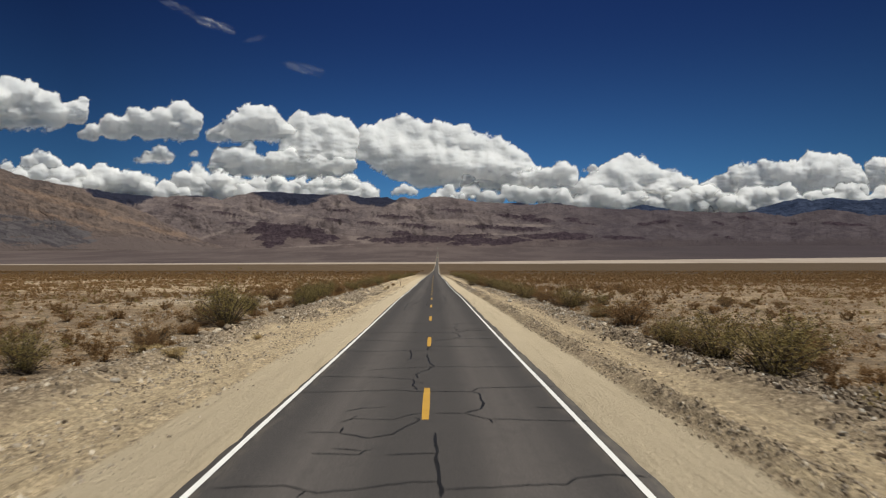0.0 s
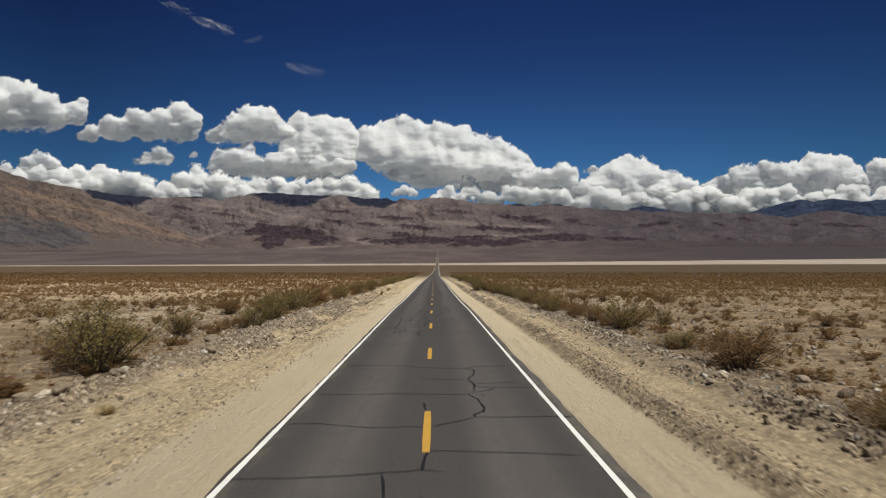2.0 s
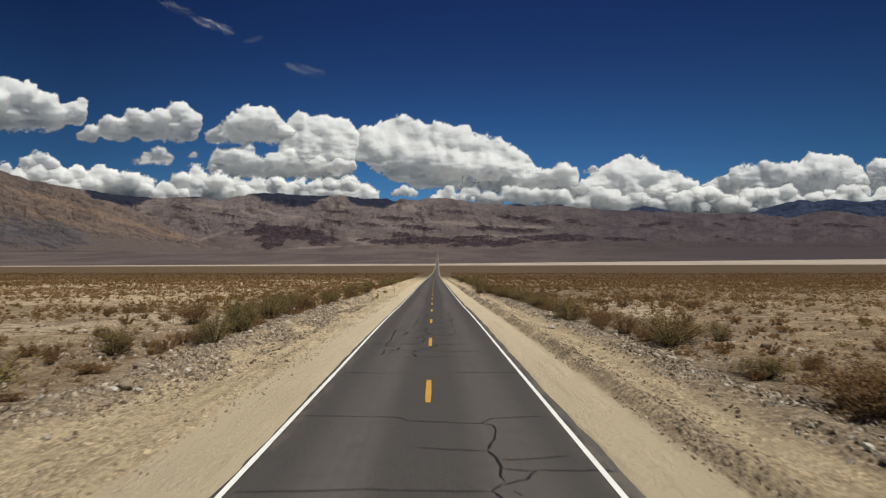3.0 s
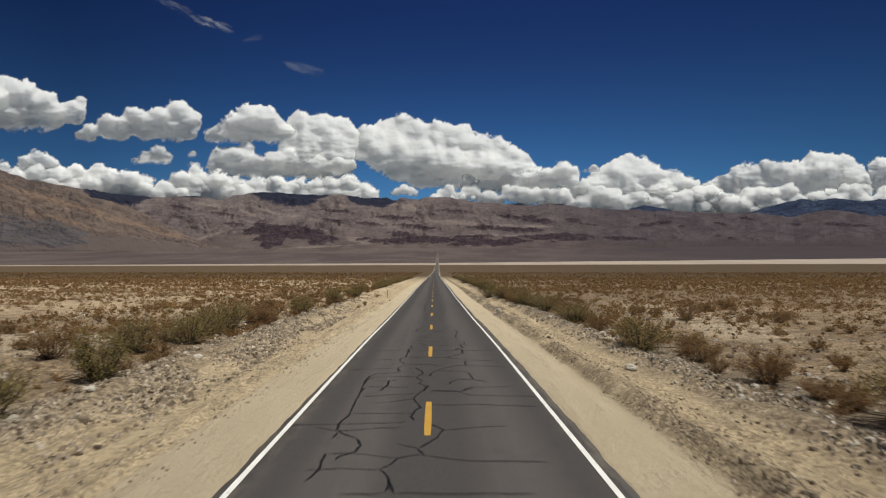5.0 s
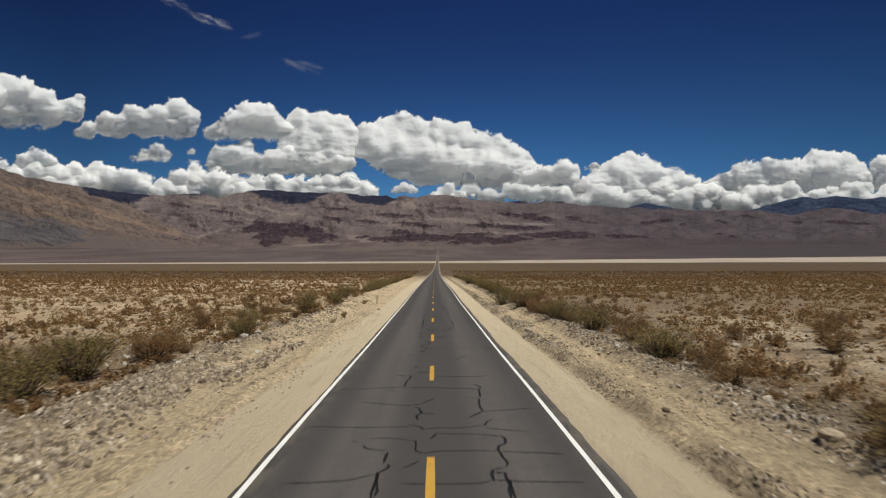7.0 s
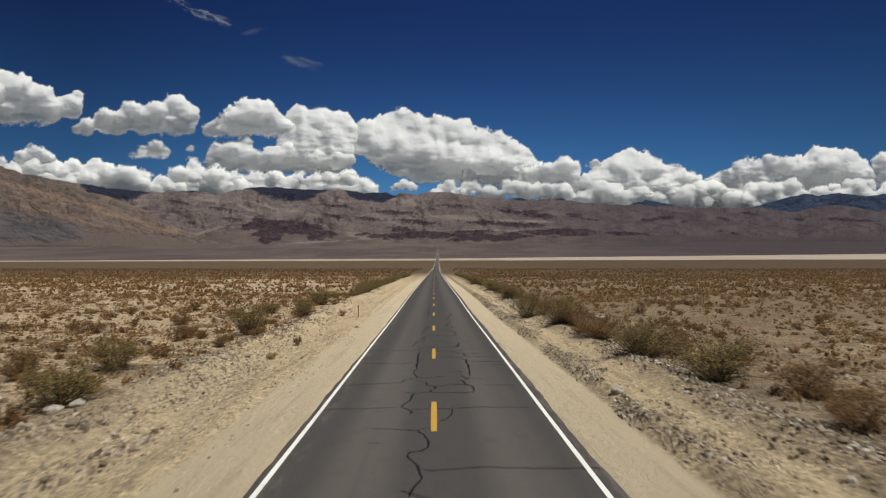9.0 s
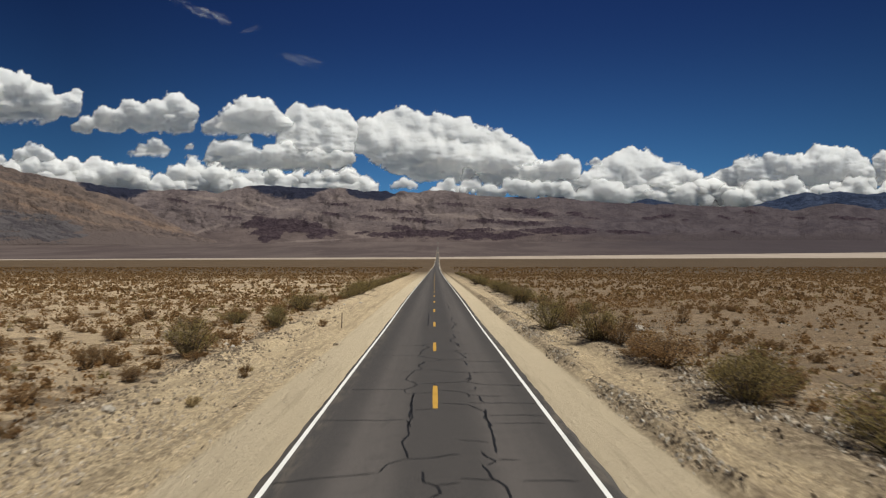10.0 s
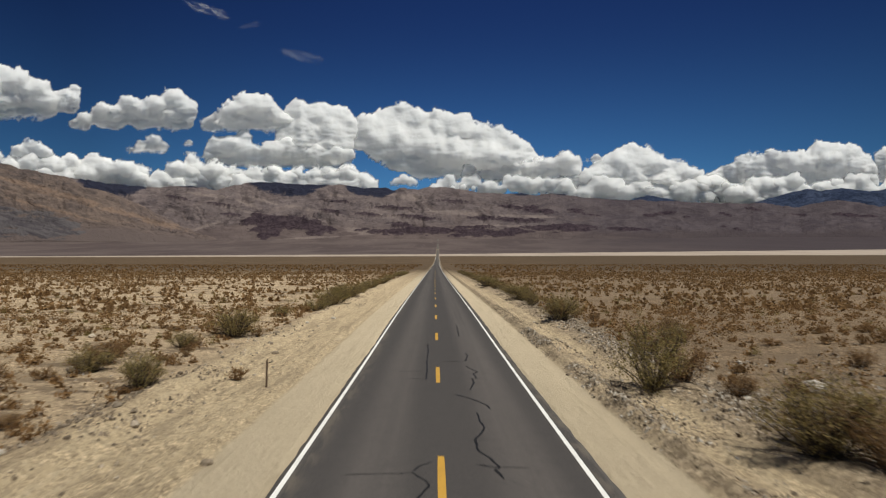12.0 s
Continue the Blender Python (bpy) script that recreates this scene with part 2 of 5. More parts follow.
    lake = m.math("MULTIPLY", m.step(wide, 1400, 1425), m.math("LESS_THAN", wide, lake_far))
    fan = m.mix(m.step(m.noise(0.004, 6, 0.6, (1, 0.5, 1), 0.6), 0.42, 0.60), (0.072, 0.054, 0.051), (0.104, 0.080, 0.073))
    fan = m.mix(m.step(m.noise(0.02, 6, 0.7, (1, 0.12, 1), 1.2), 0.54, 0.62, 0, 0.35), fan, (0.145, 0.112, 0.098))
    # fan darkened to the right, to meet the cloud shade painted on the range
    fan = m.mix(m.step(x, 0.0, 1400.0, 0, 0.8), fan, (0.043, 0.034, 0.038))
    c = m.mix(m.step(wide, 1480, 1530), c, fan)
    c = m.mix(lake, c, m.mix(m.step(m.noise(0.012, 5, 0.65, (1, 0.2, 1)), 0.4, 0.62), (0.37, 0.305, 0.245), (0.315, 0.258, 0.208)))
    far_verge = m.math("MULTIPLY", m.math("MULTIPLY", m.step(ax, 5.4, 4.2, 0, 0.35), m.step(y, 330, 600)), m.step(y, 3200, 1500))
    c = m.mix(far_verge, c, sand)
    m.bump(m.math("ADD", m.math("ADD", m.noise(6, 6, 0.7), m.math("MULTIPLY", tracks, 0.8)), m.math("MULTIPLY", m.noise(40, 3, 0.7), 0.35)), 1.0, 0.12)
    return m.done(c)


def mountain_mat(name, lo, hi, dark, slant=0.0):
    """Bare rock of a far range, its beds and screes laid along the slope as one sees it from the plain."""
    m = Nodes(name, 0.95, 0.05)
    x, y, z = m.xyz()
    bear, rise = m.math("MULTIPLY", m.math("DIVIDE", x, y), 100.0), m.math("MULTIPLY", m.math("DIVIDE", z, y), 100.0)
    face = m.n.new("ShaderNodeCombineXYZ")
    m.put(face.inputs[0], bear), m.put(face.inputs[1], m.math("ADD", rise, m.math("MULTIPLY", bear, slant)))
    m.face = face.outputs[0]
    c = m.mix(m.step(m.noise(0.18, 6, 0.62, (1, 2.2, 1), 0.6, m.face), 0.36, 0.64), lo, hi)
    c = m.mix(m.step(m.noise(0.42, 7, 0.66, (1, 2.6, 1), 1.0, m.face), 0.50, 0.62, 0, 0.55), c, dark)
    c = m.mix(m.step(m.noise(1.25, 6, 0.70, (1, 2.4, 1), 1.2, m.face), 0.53, 0.64, 0, 0.48), c, tuple(v * 0.75 for v in dark))
    c = m.mix(m.step(m.noise(0.9, 6, 0.68, (1, 3.0, 1), 1.6, m.face), 0.54, 0.64, 0, 0.48), c, tuple(v * 1.45 for v in hi))
    m.bump(m.math("ADD", m.noise(0.9, 7, 0.62, (1, 1.9, 1), 0.8, m.face), m.math("MULTIPLY", m.noise(3.2, 4, 0.6, (1, 1.8, 1), 0.5, m.face), 0.3)), 1.0, 13)
    return m, c


def rock_mat(name, a, b):
    m = Nodes(name, 0.9, 0.15)
    r = m.island_random()
    ro = m.object_random()
    c = m.mix(m.math("FRACT", m.math("ADD", r, ro)), a, b)
    c = m.mix(m.step(m.noise(9, 5, 0.7), 0.42, 0.7, 0, 0.6), c, tuple(v * 0.55 for v in a))
    m.bump(m.noise(25, 5, 0.7), 0.6, 0.03)
    return m.done(c)


def leaf_mat(name, a, b, c2):
    m = Nodes(name, 0.75, 0.15)
    c = m.mix(m.island_random(), a, b)
    c = m.mix(m.math("MULTIPLY", m.object_random(), 0.55), c, c2)
    c = m.mix(m.step(m.noise(2.5, 3), 0.4, 0.65, 0, 0.5), c, c2)
    thin = m.n.new("ShaderNodeBsdfTranslucent")
    m.put(thin.inputs["Color"], c)
    both = m.n.new("ShaderNodeMixShader")
    both.inputs[0].default_value = 0.48
    m.l.new(m.bsdf.outputs[0], both.inputs[1]), m.l.new(thin.outputs[0], both.inputs[2])
    m.l.new(both.outputs[0], m.n["Material Output"].inputs["Surface"])
    return m.done(c)


def plain(name, colour, rough=0.85, scale=12.0):
    m = Nodes(name, rough, 0.2)
    c = m.mix(m.step(m.noise(scale, 5, 0.7), 0.35, 0.7), tuple(v * 0.65 for v in colour), colour)
    m.bump(m.noise(scale * 4, 4, 0.7), 0.4, 0.01)
    return m.done(c)


def cloud_mat():
    m = Nodes("cloud", 1.0, 0.0)
    m.bsdf.inputs["Base Color"].default_value = (0.93, 0.924, 0.905, 1)
    for k, v in (("Subsurface Weight", 0.8), ("Subsurface Radius", (1.0, 1.0, 1.0)), ("Subsurface Scale", 80.0)):
        m.put(m.bsdf.inputs[k], v)
    m.bump(m.math("ADD", m.noise(0.010, 6, 0.60), m.math("MULTIPLY", m.noise(0.034, 5, 0.62), 0.45)), 0.27, 34)
    thin = m.n.new("ShaderNodeBsdfTranslucent")
    thin.inputs["Color"].default_value = (0.93, 0.924, 0.905, 1)
    body = m.n.new("ShaderNodeMixShader")
    body.inputs[0].default_value = 0.5
    m.l.new(m.bsdf.outputs[0], body.inputs[1]), m.l.new(thin.outputs[0], body.inputs[2])
    clear = m.n.new("ShaderNodeBsdfTransparent")
    dens = m.n.new("ShaderNodeAttribute")
    dens.attribute_name = "cover"
    rim = m.n.new("ShaderNodeMixShader")
    m.l.new(dens.outputs["Fac"], rim.inputs[0])
    m.l.new(clear.outputs[0], rim.inputs[1]), m.l.new(body.outputs[0], rim.inputs[2])
    m.l.new(rim.outputs[0], m.n["Material Output"].inputs["Surface"])
    return m.mat


ASPHALT = asphalt()
WHITE_PAINT = paint("white_road_paint", (0.74, 0.72, 0.67), 0.3)
YELLOW_PAINT = paint("yellow_road_paint", (0.48, 0.268, 0.041), 0.5)
TAR = plain("crack_tar", (0.016, 0.015, 0.015), 0.6)
GROUND = ground_mat()
ROCK = rock_mat("desert_stone", (0.19, 0.150, 0.108), (0.58, 0.49, 0.37))
DARK_ROCK = rock_mat("dark_stone", (0.120, 0.090, 0.062), (0.40, 0.322, 0.228))
CLOD = rock_mat("dark_clod", (0.115, 0.088, 0.063), (0.30, 0.235, 0.165))
PALE_ROCK = rock_mat("pale_stone", (0.31, 0.27, 0.215), (0.54, 0.49, 0.41))
STEM = plain("shrub_stem", (0.095, 0.071, 0.052))
CREOSOTE = leaf_mat("creosote_leaf", (0.192, 0.160, 0.055), (0.305, 0.248, 0.092), (0.265, 0.185, 0.080))
SCRUB = leaf_mat("dry_scrub_leaf", (0.226, 0.125, 0.052), (0.326, 0.190, 0.084), (0.190, 0.123, 0.056))
STRAW = leaf_mat("straw_leaf", (0.48, 0.37, 0.18), (0.60, 0.47, 0.25), (0.44, 0.33, 0.17))
CLOUD = cloud_mat()


# ---- shape helpers ----
def part(name, me, parent, label=""):
    ob = new(name, me)
    ob.parent = parent
    return tagged(ob, label)


def lattice(ix, iy, seed):
    v = np.sin(ix * 127.1 + iy * 311.7 + seed * 74.7) * 43758.5453
    return v - np.floor(v)


def vnoise(x, y, seed=0):
    x, y = np.asarray(x, float), np.asarray(y, float)
    ix, iy = np.floor(x), np.floor(y)
    fx, fy = x - ix, y - iy
    fx, fy = fx * fx * (3 - 2 * fx), fy * fy * (3 - 2 * fy)
    a, b = lattice(ix, iy, seed), lattice(ix + 1, iy, seed)
    c, d = lattice(ix, iy + 1, seed), lattice(ix + 1, iy + 1, seed)
    return (a * (1 - fx) + b * fx) * (1 - fy) + (c * (1 - fx) + d * fx) * fy


def fbm(x, y, octaves=4, seed=0, gain=0.5, ridged=False):
    out, amp, tot = 0, 1.0, 0
    for k in range(octaves):
        v = vnoise(x * 2 ** k + k * 17.3, y * 2 ** k - k * 9.1, seed + k)
        if ridged:
            v = 1 - np.abs(2 * v - 1)
        out, tot, amp = out + amp * v, tot + amp, amp * gain
    return out / tot


def grid_mesh(name, X, Y, Z, material, smooth=True):
    r, c = X.shape
    me = bpy.data.meshes.new(name)
    co = np.stack([X, Y, Z], -1).reshape(-1, 3)
    i = (np.arange(r - 1)[:, None] * c + np.arange(c - 1)[None]).ravel()
    quads = np.stack([i, i + 1, i + c + 1, i + c], -1)
    me.vertices.add(len(co)), me.loops.add(quads.size), me.polygons.add(len(quads))
    me.vertices.foreach_set("co", co.ravel())
    me.loops.foreach_set("vertex_index", quads.ravel())
    me.polygons.foreach_set("loop_start", np.arange(len(quads)) * 4)
    me.polygons.foreach_set("use_smooth", [smooth] * len(quads))
    me.materials.append(material)
    me.update(calc_edges=True)
    me.validate()
    return me


# ---- the lie of the land ----
PROFILE_Y = (-400, 0, 12, 24, 36, 48, 60, 72, 84, 96, 108, 120, 132, 150, 180, 245, 400, 770, 1100, 1500, 2200, 3000, 3600, 5200)
PROFILE_Z = (0, 0, -0, -0.1, -0.15, -0.19, -0.21, -0.29, -0.49, -0.55, -0.64, -0.77, -0.81, -0.82, -1, -1.6, -2.72, -3.9, -0.26, 9.07, 31.9, 74.8, 133.7, 257)


def profile(y):
    """Height of the road's line: level, then a shallow valley and the long rise beyond it."""
    w = np.interp(y, PROFILE_Y, PROFILE_Z)
    for k in (-60, -30, 30, 60):
        w = w + np.interp(np.asarray(y) + k * np.clip((np.asarray(y) - 100) / 500, 0.1, 1), PROFILE_Y, PROFILE_Z)
    return w / 5


def road_x(y):
    """The road's line bends by a hair, left at first and then to the right."""
    q = np.clip(np.asarray(y, float), 0, 600)
    return -0.0028 * q + 0.5 * (0.0094 / 600) * q * q + np.clip(np.asarray(y, float) - 600, 0, None) * 0.0066


def land(x, y):
    x, y = np.asarray(x, float), np.asarray(y, float)
    d = x - road_x(y)
    a = np.abs(d)
    z = profile(y) + np.clip((y - 900) / 600, 0, 1) * d * 0.0032
    z = z - 0.05 * np.clip((a - 3.3) / 0.5, 0, 1) - 0.10 * np.clip((a - 4.5) / 4, 0, 1)
    z = z - 0.12 * np.clip((3.8 - a) / 0.3, 0, 1)
    lump = fbm(y * 0.45, d * 0.6, 4, 3)
    near = np.clip((600 - y) / 300, 0, 1)
    z = z + near * (0.34 * np.exp(-((d + 10.0) / 0.9) ** 2) + 0.30 * np.exp(-((d - 9.3) / 1.0) ** 2)) * (0.3 + 1.4 * lump)
    z = z + near * 0.20 * np.exp(-((d - 6.15) / 0.36) ** 2) * (0.5 + 2.2 * fbm(y * 0.8, d, 3, 8))
    z = z + near * 0.17 * np.exp(-((d + 6.1) / 0.24) ** 2) * fbm(y * 0.5, d, 3, 9)
    z = z + near * np.clip((a - 4.6) / 0.6, 0, 1) * np.clip((9.6 - a) / 0.8, 0, 1) * 0.11 * (fbm(d * 1.5, y * 0.05, 3, 12) - 0.5)
    field = np.clip((a - 9) / 5, 0, 1)
    z = z + field * ((fbm(x * 0.08, y * 0.08, 4, 5) - 0.5) * 0.9 + (fbm(x * 0.5, y * 0.5, 3, 6) - 0.5) * 0.35) * near
    z = z + np.clip((a - 4.2) / 1.5, 0, 1) * near * (fbm(x * 1.5, y * 1.5, 3, 7) - 0.5) * 0.12
    heaps = smooth01(a, 5.6, 7.2) * np.clip((24 - a) / 8, 0, 1) * np.clip((170 - y) / 40, 0, 1)
    z = z + heaps * 0.13 * (fbm(x * 1.9 + 5, y * 1.1, 3, 18, 0.6, True) - 0.6)
    return z


def smooth01(v, lo, hi):
    k = np.clip((v - lo) / (hi - lo), 0, 1)
    return k * k * (3 - 2 * k)


def spaced(parts):
    return np.unique(np.concatenate([np.arange(a, b, s) for a, b, s in parts]))


gx = spaced([(-5200, -1200, 250), (-1200, -300, 60), (-300, -80, 9), (-80, -24, 1.6), (-24, -11, 0.4), (-11, -3, 0.16), (-3, 3.01, 1.0),
             (3, 11, 0.16), (11, 24, 0.4), (24, 80, 1.6), (80, 300, 9), (300, 1200, 60), (1200, 5201, 250)])
gy = spaced([(-300, -20, 20), (-20, 5, 2), (5, 115, 0.45), (115, 170, 0.8), (170, 300, 1.5), (300, 700, 8), (700, 1800, 30), (1800, 4951, 150)])
GX, GY = np.meshgrid(gx, gy)
ground = tagged(new("ground", grid_mesh("ground", GX, GY, land(GX, GY), GROUND)), "sandy gravel desert floor with pale dry lake beyond", "ground", kind="structure")

# ---- road ----
LINE = 3.435                                           # centre of the road to the outer rim of an edge line
ry = spaced([(-60, 5, 5), (5, 150, 0.3), (150, 500, 5), (500, 3500, 25)])


def rim(side, y):
    ragged = 0.10 * fbm(y * 1.3, y * 0 + side, 4, 21) + 0.10 * vnoise(y * 0.15, y * 0 + side, 22)
    return side * (LINE + (0.02 if side < 0 else 0.20) + ragged)


cols = [rim(-1, ry) - 0.02, rim(-1, ry), -3.2 + 0 * ry, -1.7 + 0 * ry, 0 * ry, 1.7 + 0 * ry, 3.2 + 0 * ry, rim(1, ry), rim(1, ry) + 0.02]
drop = np.array([-0.09, -0.02, 0, 0.0, 0.012, 0, 0, -0.02, -0.09])
RX = np.stack(cols, 1) + road_x(ry)[:, None]
RY = np.repeat(ry[:, None], 9, 1)
RZ = profile(ry)[:, None] + drop[None] + 0.0
road = tagged(new("road", grid_mesh("road", RX, RY, RZ, ASPHALT)), "cracked grey asphalt two-lane desert road", "road", kind="structure")


def strip(name, path_x, path_y, width, lift, material):
    """A painted or tarred band along a line of points on the road."""
    px, py = np.asarray(path_x, float), np.asarray(path_y, float)
    tx, ty = np.gradient(px), np.gradient(py)
    ln = np.hypot(tx, ty) + 1e-9
    nx, ny = -ty / ln, tx / ln
    w = np.asarray(width) / 2
    A, B = np.stack([px - nx * w, px + nx * w], 1), np.stack([py - ny * w, py + ny * w], 1)
    Z = profile(B) + 0.012 * np.clip(1 - np.abs(A) / 1.7, 0, 1) + lift
    return part(name, grid_mesh(name, A, B, Z, material, False), road)


for side in (-1, 1):
    yy = spaced([(-30, 150, 0.4), (150, 500, 5), (500, 1400, 25)])
    w = 0.11 + 0.02 * fbm(yy * 1.2, yy * 0 + side, 3, 31)
    strip("edge_line", side * (LINE - 0.06) + road_x(yy), yy, w, 0.006, WHITE_PAINT)
for k in range(-2, 34):
    y0 = 13.65 + 12.19 * k
    strip("centre_dash", [0.05 + road_x(y0)] * 5, np.linspace(y0, y0 + 3.4, 5), [0.15, 0.175, 0.18, 0.175, 0.16], 0.006, YELLOW_PAINT)


# ---- mountains ----
AHEAD = 1045.0


def skyline(points):
    """Ridge line as bearing and rise, both per unit of distance."""
    xs = [(p - 768.5) / AHEAD for p, q in points]
    es = [(470 - q) / AHEAD for p, q in points]
    return lambda u: np.interp(u, xs, es)


def tapered_patch(P, Q, cx, cy, rx, rz, slope, rag):
    """How deep a place lies inside a tapering body of rock or patch of painted shade: 1 at its heart, 0 and less
    outside.
    """
    a, b = (P - cx) / rx, (Q - cy - slope * (P - cx)) / rz
    b = b / np.clip(1.25 - a * a, 0.2, 1.0)
    return 1.1 - a * a - b * b - rag * 3.6


def range_mesh(name, points, near, far, foot, seed, material, rough, nu, nv, u0, u1, rocks=(), cloud_shades=(), calm=(9.0, 9.5), bend=1.0, pales=()):
    """A mountain range: fans rise gently from its foot, then slopes cut by gullies up to the ridge; rock types, paler
    crests and painted cloud shade go into attributes.
    """
    ridge = skyline(points)
    U, V = np.meshgrid(np.linspace(u0, u1, nu), np.linspace(0, 1.10, nv))
    D = near + (far - near) * V
    W = np.clip(V, 0, 1)
    warp = fbm(U * 14, V * 4, 4, seed + 5) - 0.5
    top = ridge(U) + (fbm(U * 90, U * 0, 5, seed + 9, 0.6) - 0.5) * 0.0045
    still = 1 - 0.80 * smooth01(U, *calm)
    gully = fbm(U * 15 + warp * 5, V * 5 + warp * 4, 6, seed, 0.58, True)
    spur = fbm(U * 46 + warp * 9 + V * 8, V * 15 + warp * 7, 5, seed + 2, 0.60, True)
    fan = smooth01(W + 0.12 * (fbm(U * 22, U * 0, 3, seed + 7) - 0.5), 0.16, 0.40)
    body = still * fan * np.clip((1 - W) * 5, 0, 1) ** 0.7
    E = foot + (top - foot) * (0.30 * W + 0.70 * W ** bend)
    E = E + rough * body * ((gully - 0.60) + 0.34 * (spur - 0.58))
    E = E + 0.007 * (fbm(U * 11, V * 2, 3, seed + 44) - 0.5) * (1 - fan)
    P, Q = 768.5 + AHEAD * U, 470 - AHEAD * E
    rag = fbm(P / 34 + Q / 20, Q / 7, 5, seed + 31, 0.62) - 0.5
    rag = rag + 0.35 * (fbm(P / 13 - Q / 9, Q / 3.5, 4, seed + 36, 0.6, True) - 0.6)
    lava, cloud_shade, light = np.full(U.shape, -1.0), np.full(U.shape, -1.0), np.full(U.shape, -1.0)
    for r in pales:
        light = np.maximum(light, tapered_patch(P, Q, *r, rag * 0.8))
    for r in rocks:
        lava = np.maximum(lava, tapered_patch(P, Q, *r, rag))
    for r in cloud_shades:
        cloud_shade = np.maximum(cloud_shade, tapered_patch(P, Q, *r, rag * 0.4))
    knob = smooth01(lava, 0.0, 0.7)
    E = E + knob * (0.0020 + 0.003 * (spur - 0.55))
    E = np.minimum(E, top + 0.0005) - np.clip(V - 1, 0, 1) * 0.3
    E = np.where(V < 0.005, foot - 0.012, E)
    wash = (1 - smooth01(gully, 0.36, 0.62)) * np.clip(1.15 - W, 0, 1) * 0.8 + 1.25 * (1 - fan)
    me = grid_mesh(name, U * D, D, E * D, material)
    for key, val in (("lava", smooth01(lava, -0.05, 0.18)), ("cloud_shade", smooth01(cloud_shade, 0.0, 0.25)), ("pale", smooth01(light, -0.1, 0.5)), ("wash", np.clip(wash, 0, 1)), ("crest", smooth01(spur, 0.60, 0.80) * fan * still)):
        me.attributes.new(key, "FLOAT", "POINT").data.foreach_set("value", val.ravel())
    return new(name, me)


def rock_and_shade(m, c, lava, cloud_shade, wash, crest, pale):
    """Lay the kinds of rock, paler crests and painted cloud shade over a base colour."""
    for key, colour, much in (("wash", wash, 0.95), ("crest", crest, 0.3), ("pale", pale, 0.48), ("lava", lava, 0.88), ("cloud_shade", cloud_shade, 0.95)):
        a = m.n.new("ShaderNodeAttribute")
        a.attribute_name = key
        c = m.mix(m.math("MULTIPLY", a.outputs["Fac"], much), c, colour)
    return c


# brown rock with the purplish haze of distance mixed into its colour
m, c = mountain_mat("haze_purple_rock", (0.083, 0.066, 0.066), (0.138, 0.111, 0.106), (0.050, 0.040, 0.044))
x, y, z = m.xyz()
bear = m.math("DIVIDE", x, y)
# right part of the range: cloud shade put into the rock colour
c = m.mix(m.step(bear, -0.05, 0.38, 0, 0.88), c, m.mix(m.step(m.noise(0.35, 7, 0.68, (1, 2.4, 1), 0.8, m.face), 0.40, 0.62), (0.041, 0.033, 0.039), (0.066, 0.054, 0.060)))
flow = m.mix(m.step(m.noise(1.1, 6, 0.7, (1, 2, 1), 0.8, m.face), 0.40, 0.64), (0.020, 0.013, 0.019), (0.052, 0.037, 0.043))
gravel_wash = m.mix(m.step(m.noise(0.30, 6, 0.62, (0.7, 3, 1), 0.6, m.face), 0.36, 0.66), (0.078, 0.059, 0.056), (0.120, 0.092, 0.084))
# the same painted shade over the washes on the right
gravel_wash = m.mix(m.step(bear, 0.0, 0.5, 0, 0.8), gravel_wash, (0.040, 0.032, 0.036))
PURPLE = m.done(rock_and_shade(m, c, flow, (0.015, 0.018, 0.033), gravel_wash, (0.185, 0.145, 0.130), (0.215, 0.172, 0.152)))
m, c = mountain_mat("tan_rock", (0.084, 0.066, 0.060), (0.138, 0.103, 0.084), (0.058, 0.047, 0.045), 0.26)
x, y, z = m.xyz()
bands = m.noise(0.62, 7, 0.64, (0.22, 1.5, 1), 1.4, m.face)
c = m.mix(m.step(bands, 0.50, 0.62, 0, 0.4), c, (0.078, 0.064, 0.062))
c = m.mix(m.step(bands, 0.45, 0.34, 0, 0.4), c, (0.200, 0.134, 0.100))
c = m.mix(m.step(m.math("DIVIDE", x, y), -0.60, -0.36, 0, 0.75), c, m.mix(m.step(bands, 0.42, 0.60), (0.155, 0.119, 0.110), (0.085, 0.066, 0.064)))
slate = m.mix(m.step(bands, 0.44, 0.60), (0.088, 0.080, 0.082), (0.052, 0.047, 0.053))
TAN = m.done(rock_and_shade(m, c, slate, (0.015, 0.018, 0.033), (0.102, 0.079, 0.072), (0.190, 0.138, 0.108), (0.225, 0.150, 0.104)))
# the blue is distance haze put into the ridge's colour
m, c = mountain_mat("haze_blue_rock", (0.026, 0.036, 0.066), (0.038, 0.050, 0.084), (0.021, 0.029, 0.055))
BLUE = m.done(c)

